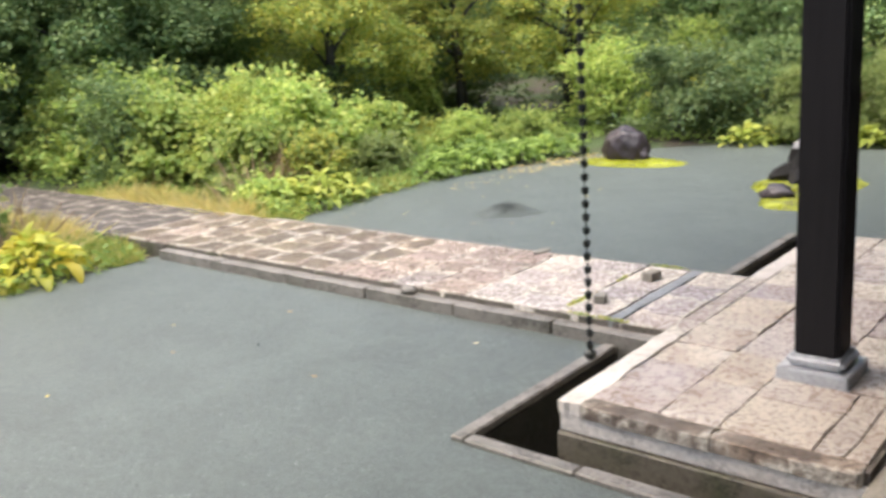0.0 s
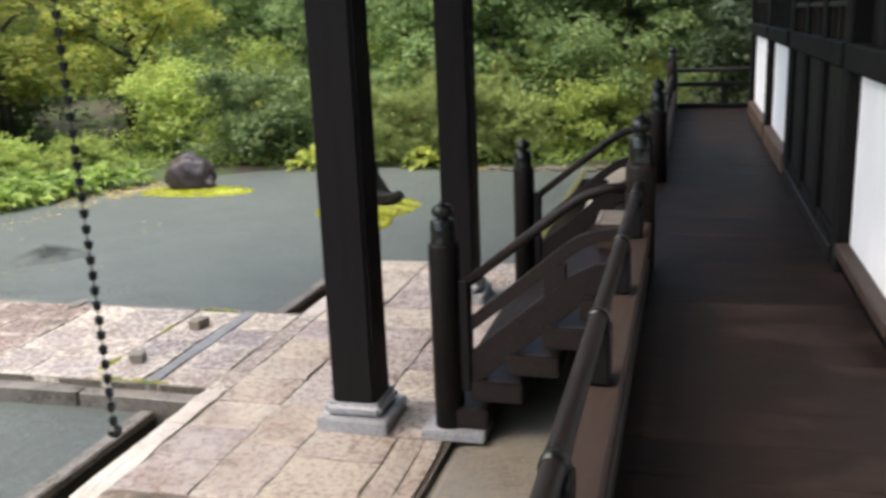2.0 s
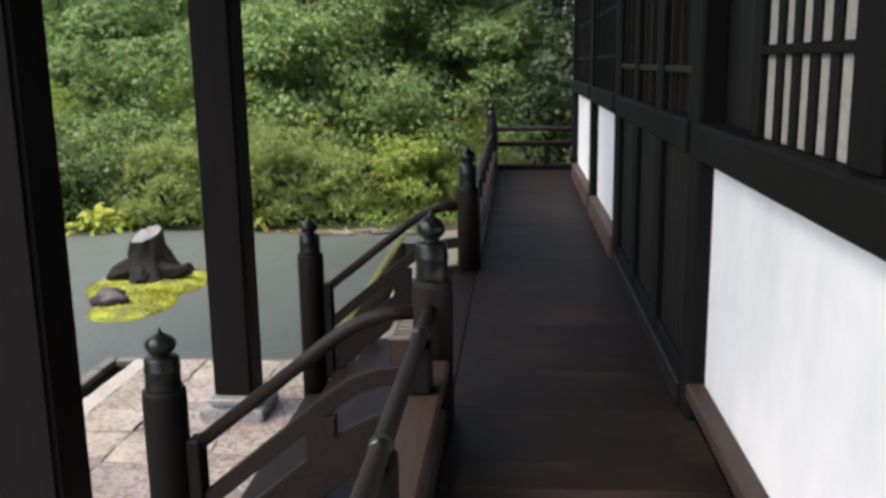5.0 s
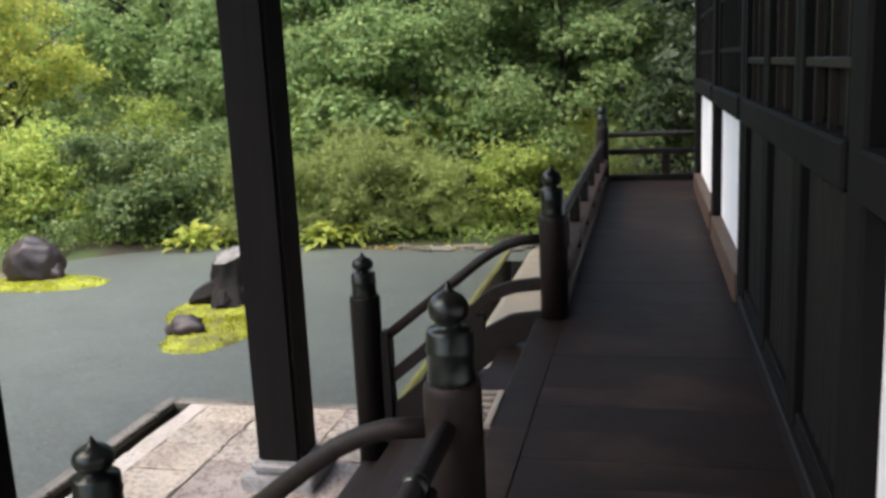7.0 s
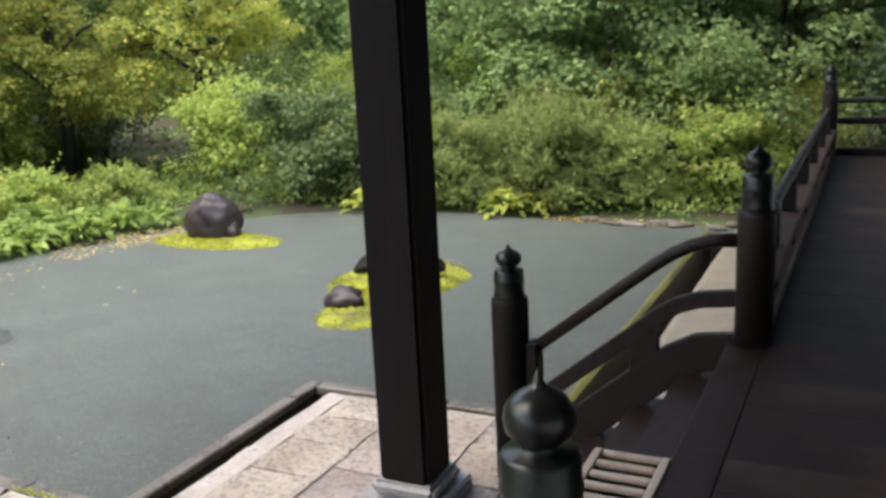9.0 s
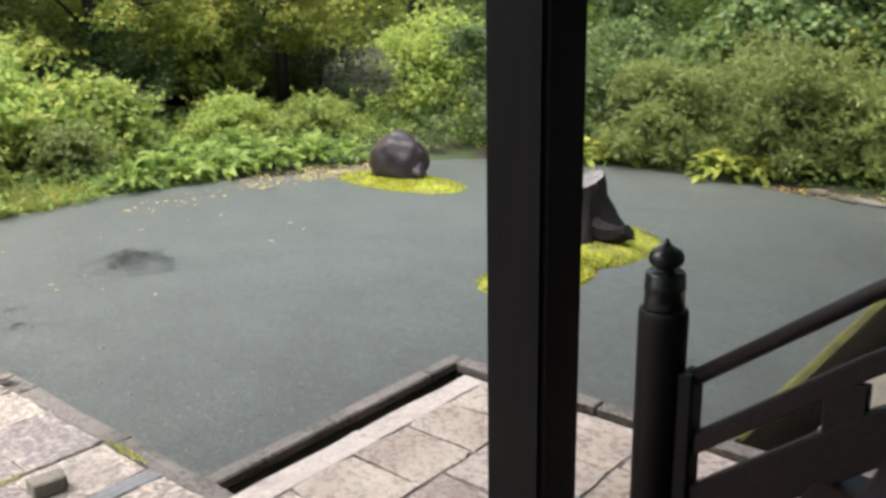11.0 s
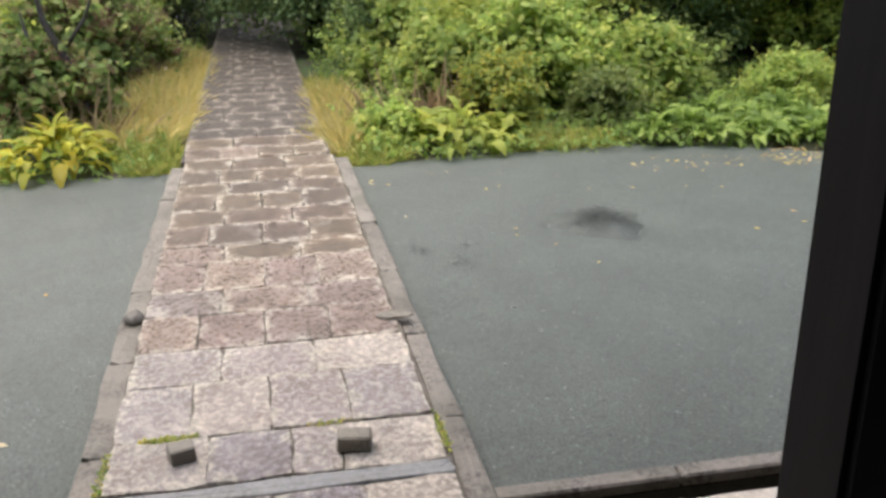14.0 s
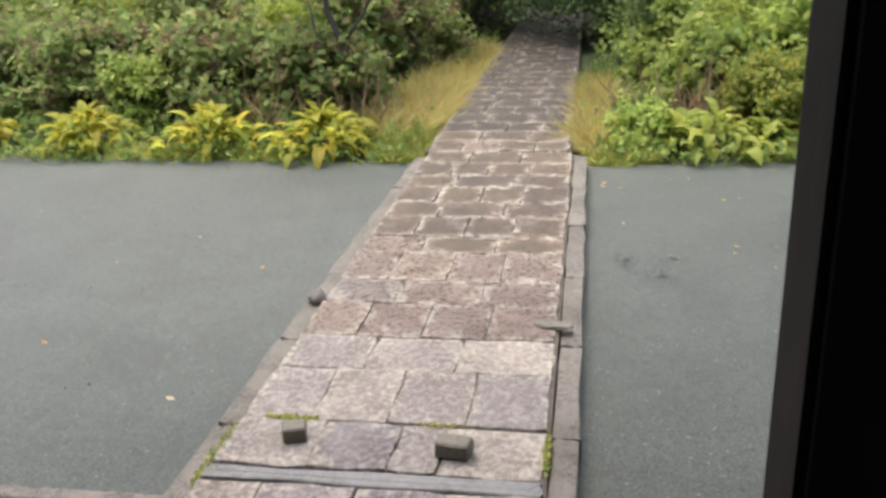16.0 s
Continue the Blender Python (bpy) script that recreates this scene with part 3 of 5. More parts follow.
def lattice_window(name, y0, y1, z0, z1, n, pale):
    w = tagged(empty(name, (WX, (y0 + y1) / 2, z0)), "lattice window with dark upright bars over pale paper" if pale else "dark lattice shutter with slender upright bars", "window", kind="structure")
    off = Vector((WX, (y0 + y1) / 2, z0))

    def add(nm, x0, x1, a, b, c, d, m):
        o = part(nm, box(x0 - off.x, x1 - off.x, a - off.y, b - off.y, c - off.z, d - off.z, 0.004), m, w)
        return o
    add("frame", WX - 0.008, WX + 0.028, y0, y0 + 0.09, z0, z1, M["pillar"])
    add("frame", WX - 0.008, WX + 0.028, y1 - 0.09, y1, z0, z1, M["pillar"])
    add("pane", WX + 0.014, WX + 0.024, y0 + 0.09, y1 - 0.09, z0, z1, M["paper"] if pale else M["dark"])
    for k in range(1, n):
        y = y0 + 0.09 + (y1 - y0 - 0.18) * k / n
        add("bar", WX + 0.002, WX + 0.0135, y - 0.030, y + 0.030, z0, z1, M["pillar"])
    for z in (2.505, 2.86):
        add("crossbar", WX - 0.004, WX + 0.0015, y0 + 0.092, y1 - 0.092, z, z + 0.028, M["pillar"])
    return w


lattice_window("window_1", -3.00, -2.08, 2.264, 3.248, 5, True)
lattice_window("window_2", -5.2, -3.005, 2.264, 3.248, 10, True)
lattice_window("window_3", 1.6, 3.5, 2.264, 3.248, 9, False)
lattice_window("window_4", 3.8, 6.25, 2.264, 3.248, 12, False)


def plank_door(name, y0, y1):
    d = tagged(empty(name, (WX, (y0 + y1) / 2, 1.18)), "closed dark plank door with lattice above", "door", kind="structure")
    cy = (y0 + y1) / 2
    part("stile", box(-0.03, 0.028, y0 - cy, y0 - cy + 0.08, 0, 2.07, 0.005), M["pillar"], d)
    part("stile", box(-0.03, 0.028, y1 - cy - 0.08, y1 - cy, 0, 2.07, 0.005), M["pillar"], d)
    for z, tall in ((0.0, 0.06), (0.95, 0.06), (1.26, 0.03), (1.99, 0.06)):
        part("door_rail", box(-0.022, 0.027, y0 - cy + 0.082, y1 - cy - 0.082, z, z + tall, 0.004), M["rail"] if z == 1.26 else M["pillar"], d)
    for k in range(6):
        a = y0 - cy + 0.085 + k * (y1 - y0 - 0.17) / 6
        part("board", box(0.0, 0.025, a + 0.003, a + (y1 - y0 - 0.17) / 6 - 0.003, 0.062, 0.948, 0.004), M["dark"], d)
    for k in range(3):
        a = y0 - cy + 0.2 + k * (y1 - y0 - 0.4) / 2
        part("lattice_bar", box(-0.012, 0.012, a - 0.012, a + 0.012, 1.01, 1.99), M["rail"], d)
    return d


plank_door("door_1", -1.315, -0.43)
plank_door("door_2", -0.425, 0.455)
plank_door("door_3", 0.46, 1.345)

# ---- roof, out of sight above, added to shade veranda and hold the rain chain ----
bm = bmesh.new()
v = [bm.verts.new(p) for p in ((-1.5, -14, 5.5), (-1.5, 8.4, 5.5), (8, 8.4, 7.7), (8, -14, 7.7))]
w = [bm.verts.new(Vector(p.co) + Vector((0, 0, 0.14))) for p in v]
bm.faces.new(v), bm.faces.new(w[::-1])
for i in range(4):
    bm.faces.new((v[i], w[i], w[(i + 1) % 4], v[(i + 1) % 4]))
bmesh.ops.recalc_face_normals(bm, faces=bm.faces[:])
tagged(part("ceiling_eaves", bm, M["dark"]), "unseen dark timber eaves, added to shade the veranda", "roof", kind="structure")
bm = bmesh.new()
v = [bm.verts.new(p) for p in ((-3.4, -2.6, 5.02), (-3.4, 2.45, 5.02), (-1.502, 2.45, 5.5), (-1.502, -2.6, 5.5))]
w = [bm.verts.new(Vector(p.co) + Vector((0, 0, 0.12))) for p in v]
bm.faces.new(v), bm.faces.new(w[::-1])
for i in range(4):
    bm.faces.new((v[i], w[i], w[(i + 1) % 4], v[(i + 1) % 4]))
bmesh.ops.recalc_face_normals(bm, faces=bm.faces[:])
tagged(part("ceiling_porch", bm, M["dark"]), "unseen dark porch roof, added for shade and the rain chain", "roof", kind="structure")
tagged(part("wall_back", box(7.8, 8, -14, 6.2, 0, 7.6), M["dark"]), "plain dark wall closing the hall", "wall", kind="structure")
tagged(part("wall_near", box(WX + 0.2, 7.8, -14.2, -14, 0, 7.6), M["dark"]), "plain dark wall closing the hall", "wall", kind="structure")


# ---- porch pillars ----
def porch_pillar(x, y):
    p = tagged(empty("porch_pillar", (x, y, 0)), "tall square near-black timber pillar on a granite base", "pillar", "porch pillars")
    bm = box(-0.143, 0.143, -0.145, 0.145, 0.17, 5.38)
    bmesh.ops.bevel(bm, geom=[e for e in bm.edges if abs(e.verts[0].co.z - e.verts[1].co.z) > 1], offset=0.022, segments=2, affect="EDGES")
    part("shaft", bm, M["porch"], p)
    part("base_block", box(-0.23, 0.23, -0.225, 0.225, -0.02, 0.085, 0.01, 2), M["plinth"], p, "grey granite base block")
    part("base_collar", box(-0.185, 0.185, -0.185, 0.185, 0.085, 0.17, 0.028, 3), M["plinth"], p, "rounded grey granite collar")
    return p


porch_pillar(-1.722, -1.385)
porch_pillar(-1.70, 1.262)


# ---- newels and rails ----
def newel(x, y, z0, body, tip, r, name="newel_post", pad=False):
    """A round post with a bronze onion-shaped cap; body: height of its timber, tip: height of the point."""
    p = tagged(empty(name, (x, y, z0)), "dark round timber newel with a wet bronze onion cap", "newel post", "newel posts")
    b, t = body - z0, tip - z0
    if pad:
        part("base_stone", box(-0.15, 0.24, -0.14, 0.14, -0.06, -0.001, 0.01, 2), M["plinth"], p, "pale granite pad")
    part("post", lathe([(r, 0), (r, b - 0.03), (r * 0.98, b - 0.008), (r * 0.9, b)], 24), M["dark"] if pad else M["rail"], p, smooth=True)
    s, h = r * 0.80, t - b
    prof = [(s, b - 0.002), (s * 1.03, b + 0.01 * h), (s * 1.03, b + 0.06 * h), (s, b + 0.09 * h), (s, b + 0.28 * h), (s * 1.04, b + 0.30 * h), (s * 1.04, b + 0.34 * h), (s, b + 0.36 * h), (s * 0.99, b + 0.50 * h), (s * 0.9, b + 0.53 * h),
            (s * 0.5, b + 0.545 * h), (s * 0.46, b + 0.58 * h), (s * 0.64, b + 0.605 * h), (s * 0.82, b + 0.65 * h), (s * 0.88, b + 0.715 * h), (s * 0.83, b + 0.78 * h), (s * 0.67, b + 0.835 * h), (s * 0.42, b + 0.875 * h), (s * 0.2, b + 0.905 * h), (s * 0.12, b + 0.94 * h), (0.002, b + h)]
    part("cap", lathe(prof, 24), M["cap"], p, "wet dark bronze onion cap", smooth=True)
    return p


RAIL_Y = (-1.46, 1.246)
for y in RAIL_Y:
    newel(-1.12, y, 0.05, 1.195, 1.458, 0.091, pad=True)
    newel(0.005, y, FLOOR, 1.665, 1.945, 0.08)
newel(0.003, 7.05, FLOOR, 1.73, 1.99, 0.073)


def stair_rail(y):
    s = tagged(empty("stair_railing", (0, y, 0)), "dark timber stair railing with round handrail", "railing", "stair railings")
    hand = [(-1.03, 0, 0.92), (-0.42, 0, 1.40), (-0.34, 0, 1.455), (-0.26, 0, 1.495), (-0.18, 0, 1.52), (-0.05, 0, 1.53)]
    part("handrail", tube(hand, 0.03, 14), M["rail"], s, smooth=True)
    part("lower_rail", beam([(-1.03, 0, 0.65), (-0.40, 0, 1.165), (-0.32, 0, 1.22), (-0.22, 0, 1.255), (-0.05, 0, 1.275)], 0.055, 0.07), M["rail"], s)
    part("stringer", beam([(-1.03, 0, 0.37), (-0.33, 0, 0.95), (-0.22, 0, 1.01), (-0.05, 0, 1.03)], 0.06, 0.17), M["rail"], s)
    part("half_post", box(-1.03, -0.97, -0.05, 0.05, 0.28, 0.98, 0.008), M["dark"], s)
    part("strut", box(-0.53, -0.40, -0.026, 0.026, 0.82, 1.09, 0.005), M["rail"], s)
    return s


for y in RAIL_Y:
    stair_rail(y)

stairs = tagged(empty("stairs"), "steep dark timber steps of solid blocks up to the veranda", "stairs")
for k in range(5):
    x = -1.02 + 0.215 * k
    part("tread", box(x - 0.16, x + 0.15, -1.53, 1.36, 0.18 * (k + 1) - 0.13, 0.18 * (k + 1), 0.012, 2), M["rail"], stairs)
    part("riser", box(x + 0.03, x + 0.06, -1.36, 1.18, 0.02 if k == 0 else 0.18 * k + 0.002, 0.18 * (k + 1) - 0.132), M["dark"], stairs)


def veranda_rail(y0, y1, joints):
    r = tagged(empty("veranda_railing", (0, y0, FLOOR)), "dark worn veranda railing with a round top rail", "railing")
    ln = y1 - y0
    pts = [(0, ln * k / 12, 0.475) for k in range(13)]
    part("top_rail", tube(pts, 0.028, 14), M["rail"], r, smooth=True)
    part("middle_rail", box(-0.07, 0.075, 0, ln, 0.225, 0.275, 0.01), M["brown"], r, "worn brown flat rail")
    part("bottom_rail", box(-0.065, 0.065, 0, ln, 0.0, 0.075, 0.01), M["rail"], r)
    for y in joints:
        part("clamp", tube([(0, y - y0 - 0.02, 0.475), (0, y - y0 + 0.02, 0.475)], 0.033, 14), M["cap"], r, "dark metal clamp", smooth=True)
        part("strut", box(-0.038, 0.038, y - y0 - 0.06, y - y0 + 0.06, 0.277, 0.452, 0.008), M["dark"], r)
        part("strut", box(-0.04, 0.04, y - y0 - 0.05, y - y0 + 0.05, 0.077, 0.213, 0.008), M["dark"], r)
    return r


veranda_rail(-13, -1.53, [-1.87 - 0.95 * k for k in range(12)])
veranda_rail(1.32, 6.98, [1.9 + 0.95 * k for k in range(6)])
er = tagged(empty("veranda_railing", (0.07, 7.2, FLOOR)), "dark timber railing across the veranda's end", "railing")
part("top_rail", tube([(0, 0, 0.54), (1.5, 0, 0.54), (3, 0, 0.54)], 0.032, 12), M["dark"], er, smooth=True)
part("middle_rail", box(0, 3, -0.05, 0.05, 0.31, 0.37, 0.01), M["dark"], er)
part("bottom_rail", box(0, 3, -0.06, 0.06, 0.0, 0.07, 0.01), M["dark"], er)
for x in (0.66, 1.7, 2.7):
    part("strut", box(x - 0.045, x + 0.045, -0.04, 0.04, 0.072, 0.308, 0.006), M["dark"], er)


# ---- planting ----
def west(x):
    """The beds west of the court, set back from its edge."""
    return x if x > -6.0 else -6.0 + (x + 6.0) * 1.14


nrng = np.random.default_rng(5)


def quads(name, P, D, N, L, W, fold=0.25):
    """Leaves as folded diamonds: places, directions, normals, lengths and widths."""
    D = D / np.linalg.norm(D, axis=1, keepdims=True)
    S = np.cross(D, N)
    S /= np.linalg.norm(S, axis=1, keepdims=True) + 1e-9
    U = np.cross(S, D)
    L, W = L[:, None], W[:, None]
    a = P
    b = P + D * L * 0.45 + S * W * 0.5 - U * W * fold * 0.5
    c = P + D * L - U * L * 0.08
    d = P + D * L * 0.45 - S * W * 0.5 - U * W * fold * 0.5
    V = np.stack([a, b, c, d], 1).reshape(-1, 3)
    n = len(P)
    k = np.arange(n)[:, None] * 4
    F = np.concatenate([k + [0, 1, 2], k + [0, 2, 3]], 1).reshape(-1)
    me = bpy.data.meshes.new(name)
    me.vertices.add(4 * n)
    me.vertices.foreach_set("co", V.astype(np.float32).ravel())
    me.loops.add(6 * n)
    me.loops.foreach_set("vertex_index", F.astype(np.int32))
    me.polygons.add(2 * n)
    me.polygons.foreach_set("loop_start", np.arange(0, 6 * n, 3, dtype=np.int32))
    me.update(calc_edges=True)
    return me


def unit(n):
    v = nrng.normal(size=(n, 3))
    return v / np.linalg.norm(v, axis=1, keepdims=True)


def lobes_in(rx, ry, h, n, z0=0.0, low=0.25, small=1.0, flat=0.55):
    """Overlapping round lobes that fill a mound rx by ry and h high above z0."""
    out = []
    for k in range(n):
        a, q = nrng.uniform(0, 2 * math.pi), math.sqrt(nrng.uniform(0, 1))
        t = nrng.uniform(low, 1)
        w = math.sqrt(max(0.05, 1 - (t * 0.9) ** 2))
        s = nrng.uniform(0.24, 0.46) * small
        out.append(((math.cos(a) * q * rx * w * 0.85, math.sin(a) * q * ry * w * 0.85, z0 + h * t * 0.82), (rx * s, ry * s, h * s * flat)))
    return out


def shoots(lobes, k, ln, per=9):
    """Leaves set along young shoots that rise out of the lobes: places and outward ways."""
    pick = nrng.integers(0, len(lobes), k)
    c, r = np.array([lobes[i][0] for i in pick]), np.array([lobes[i][1] for i in pick])
    u = unit(k)
    u[:, 2] = np.abs(u[:, 2]) * 0.8 + 0.1
    way = u * [0.8, 0.8, 0.5] + np.array([0, 0, 0.65]) + nrng.normal(size=(k, 3)) * 0.25
    way *= (ln * nrng.uniform(0.35, 1.2, k))[:, None]
    t = np.tile(np.linspace(0.05, 1.0, per), k)[:, None]
    base, w = np.repeat(c + u * r * 0.85, per, 0), np.repeat(way, per, 0)
    side = unit(k * per)
    return base + w * t - np.array([0, 0, 0.35]) * ln * t * t + side * 0.02, side + np.array([0, 0, 0.25])


def crown(name, lobes, n, size, aspect=0.55, inner=0.35, droop=0.25, zmin=0.0, out=0.35, young=0, reach=0.3):
    P, N = [], []
    if young:
        sp, sn = shoots(lobes, young, reach)
        P.append(sp)
        N.append(sn / np.linalg.norm(sn, axis=1, keepdims=True))
    vol = np.array([r[0] * r[1] + r[0] * r[2] for _, r in lobes])
    counts = np.maximum(1, (n * vol / vol.sum()).astype(int))
    for (c, r), k in zip(lobes, counts):
        u = unit(k)
        flip = (u[:, 2] < -0.35)
        u[flip, 2] *= -1
        depth = 1 - inner * nrng.uniform(0, 1, k) ** 1.6
        wob = 1 + 0.14 * np.sin(u[:, 0] * 5 + c[0] * 7) * np.cos(u[:, 1] * 6 + c[1] * 5)
        P.append(np.array(c) + u * np.array(r) * (depth * wob)[:, None])
        N.append(u)
    P, N = np.concatenate(P), np.concatenate(N)
    keep = P[:, 2] > zmin
    P, N = P[keep], N[keep]
    k = len(P)
    nn = N * 0.85 + np.array([0, 0, 0.45]) + nrng.normal(size=(k, 3)) * 0.38
    nn /= np.linalg.norm(nn, axis=1, keepdims=True)
    D = np.cross(nn, unit(k)) + N * out + np.array([0, 0, -droop])
    L = size * nrng.uniform(0.6, 1.35, k)
    return quads(name, P, D, nn, L, L * aspect * nrng.uniform(0.8, 1.2, k))


def stems_mesh(spread, h, n, r, rg):
    bm = bmesh.new()
    for k in range(n):
        a = rg.uniform(0, 2 * math.pi)
        q = rg.uniform(0.3, 0.8) * spread
        x, y = math.cos(a) * q, math.sin(a) * q
        pts = [(x * 0.15, y * 0.15, -0.05), (x * 0.4 + rg.uniform(-0.05, 0.05), y * 0.4, h * 0.4), (x * 0.8, y * 0.8 + rg.uniform(-0.05, 0.05), h * 0.65), (x, y, h * rg.uniform(0.75, 0.92))]
        tube(pts, [r, r * 0.8, r * 0.55, r * 0.2], 5, bm)
    return bm


def shrub(x, y, rx, ry, h, material, size, n, label, lobes=16, aspect=0.55, group="", inner=0.4):
    rg = random.Random(int((x * 31 + y * 17) * 100))
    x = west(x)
    z = ground_height(x, y) - 0.02
    s = tagged(empty("shrub", (x, y, z)), label, "shrub", group)
    part("branchwork", stems_mesh(min(rx, ry) * 0.8, h * 0.72, 9, 0.018, rg), M["bark"], s)
    fine = aspect < 0.32
    mounds = lobes_in(rx * 1.05, ry * 1.05, h * 0.95, int(lobes * (4.5 if fine else 3.4)), low=0.03, small=0.46 if fine else 0.56, flat=0.55 if fine else 0.7)
    link("leaves", crown("leaves", mounds, int(n * 0.85), size, aspect, inner + (0.25 if fine else 0.15), out=1.1 if fine else 0.4, young=int(n * 0.05), reach=0.22 * h + 0.1), material, s)
    if material == M["leaf_brown"]:
        k, per = 110, 40
        pick = nrng.integers(0, len(mounds), k)
        u = unit(k)
        u[:, 2] = np.abs(u[:, 2])
        at = np.array([mounds[i][0] for i in pick]) + u * np.array([mounds[i][1] for i in pick]) * 1.14
        v = unit(k * per)
        P = np.repeat(at, per, 0) + v * [0.1, 0.1, 0.065]
        ln = nrng.uniform(0.026, 0.048, k * per)
        link("flower_mass", quads("flower_mass", P, unit(k * per) * 0.7 + v * 0.3, v, ln, ln * 0.9), M["head"], s, "dry brown flower heads")
    return s


def tree_meshes(h, spread, clear, n, size, material, r=0.13, lobes=22, seed=1):
    rg = random.Random(seed)
    t = empty("tree")
    bm = bmesh.new()
    lean = rg.uniform(-0.3, 0.3)
    pts = [(0, 0, -0.1), (lean * 0.2, 0.05, h * 0.2), (lean * 0.5, -0.05, h * 0.45), (lean, 0.06, h * 0.7), (lean * 1.1, 0, h * 0.93)]
    tube(pts, [r * 1.35, r, r * 0.75, r * 0.45, r * 0.12], 9, bm)
    for k in range(9):
        a = rg.uniform(0, 2 * math.pi)
        z = h * rg.uniform(0.22, 0.75)
        q = spread * rg.uniform(0.5, 0.85)
        b = (lean * z / h, 0, z)
        tube([b, (b[0] + math.cos(a) * q * 0.45, math.sin(a) * q * 0.45, z + h * 0.09), (b[0] + math.cos(a) * q, math.sin(a) * q, z + h * rg.uniform(0.1, 0.22))], [r * 0.45, r * 0.28, r * 0.06], 6, bm)
    part("trunk", bm, M["bark"], t, "dark wet bark", smooth=True)
    link("crown", crown("crown", lobes_in(spread, spread, h - clear, lobes * 4, clear, 0.03, 0.5, 0.42), n, size, 0.55, 0.42, 0.25, young=int(n * 0.025), reach=0.5), material, t)
    return t


def plant_trees(proto, spots, label, group):
    tagged(proto, label, "tree", group)
    for i, (x, y, s, turn) in enumerate(spots):
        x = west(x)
        m = pose(x, y, ground_height(x, y), 0, 0, turn) @ Matrix.Diagonal((s, s, s, 1))
        if i == 0:
            proto.matrix_basis = m
        else:
            c = copy_thing(proto, pose(x, y, ground_height(x, y), 0, 0, turn))
            c.scale = (s, s, s)


maple = tree_meshes(6.5, 3.0, 0.7, 34000, 0.10, M["leaf_cool"], 0.12, 34, 3)
plant_trees(maple, [(-3.8, 13.4, 1.0, 0), (-16.8, 5.6, 0.9, 65), (-18.2, 3.6, 0.95, 210), (-1.0, 13.2, 0.95, 80), (-6.6, 14.6, 1.1, 160), (-6.0, 17.6, 1.2, 220), (-9.8, 16.0, 1.1, 300), (-18.0, -6.5, 1.0, 130), (-16.8, 14.0, 1.15, 10), (-3, 18.0, 1.3, 190)],
            "leafy mid-green garden tree at the court's edge", "green garden trees")
golden = tree_meshes(5.9, 2.5, 1.2, 25000, 0.09, M["leaf_yellow"], 0.13, 24, 8)
plant_trees(golden, [(-13.6, 10.9, 1.0, 0), (-14.2, 7.2, 1.0, 70), (-11.6, 12.4, 0.95, 140), (-16.8, 9.4, 1.15, 210)],
            "small tree with yellowing autumn leaves", "yellowing trees")
sombre = tree_meshes(8.0, 2.8, 0.3, 26000, 0.11, M["leaf_dark"], 0.16, 28, 12)
plant_trees(sombre, [(-1.2, 15.8, 1.0, 75), (-17.4, 3.2, 1.0, 0), (-18.8, 1.6, 1.1, 140), (-21.0, -2.6, 1.0, 50), (-20.0, 1.2, 1.1, 110), (-12.5, 19.0, 1.1, 170), (-20.5, 8.0, 1.1, 220), (-18.5, -11.0, 1.1, 280), (6.0, 15.0, 1.1, 320), (-21.0, 13.0, 1.2, 90), (-7.5, 19.5, 1.2, 33)],
            "tall dark green densely leaved tree in the woods", "dark woodland trees")

cedar = tree_meshes(9.0, 2.3, 0.2, 24000, 0.13, M["leaf_shaded"], 0.2, 34, 17)
plant_trees(cedar, [(-18.8, 6.2, 1.0, 65), (2.1, 12.2, 0.9, 15), (3.3, 10.9, 0.9, 100), (3.4, 13.6, 1.05, 250), (5.2, 12.5, 1.1, 310), (-19.5, -4.5, 1.0, 30), (-22.0, -3.4, 1.0, 80)],
            "sombre blue-green conifer, deep shade put into its leaf colour", "dark conifers")

# far woods that close the view
k = 46000
side = nrng.uniform(0, 1, k) < 0.55
wx = np.where(side, nrng.uniform(-33, -26, k), nrng.uniform(-30, 12, k))
wy = np.where(side, nrng.uniform(-24, 26, k), nrng.uniform(22, 28, k))
wz = nrng.uniform(0, 1, k) ** 0.8 * (8.5 + 2.0 * np.sin(wx * 0.9) + 1.5 * np.sin(wy * 0.7))
keep = ~((np.abs(wy + 0.3) < 1.6) & (wx > -29.5) & (wz < 3.0))
P = np.stack([wx, wy, wz], 1)[keep]
nn = unit(len(P)) * 0.6 + np.array([0.4, -0.2, 0.5])
LL = nrng.uniform(0.3, 0.7, len(P))
tagged(link("far_woods", quads("far_woods", P, unit(len(P)), nn, LL, LL * 0.6), M["leaf_dark"]), "dense dark green woods closing the garden", "woods", kind="stuff")

# shrubs round the court
D, F, H, B, Y = "dense dark green evergreen shrub beside the gravel", "airy olive shrub with fine arching leaves", "broad-leaved hydrangea bush, lush green", "hydrangea bush with browning flower heads", "shrub of mixed green and yellowing leaves"
shrub(-8.0, 9.9, 1.5, 1.2, 2.1, M["leaf_dark"], 0.085, 9000, D)
shrub(-6.7, 10.7, 1.3, 1.1, 2.2, M["leaf_dark"], 0.085, 7000, D)
shrub(-5.6, 10.1, 0.95, 0.8, 1.6, M["leaf_fine"], 0.115, 10080, F, aspect=0.24, group="olive shrubs")
shrub(-4.0, 10.2, 1.25, 0.9, 1.9, M["leaf_fine"], 0.115, 13680, F, aspect=0.24, group="olive shrubs")
shrub(-2.9, 10.4, 0.8, 0.8, 1.35, M["leaf_fine"], 0.115, 7920, F, aspect=0.24, group="olive shrubs")
shrub(-1.5, 10.9, 1.0, 0.8, 1.5, M["leaf_mid"], 0.08, 6000, Y)
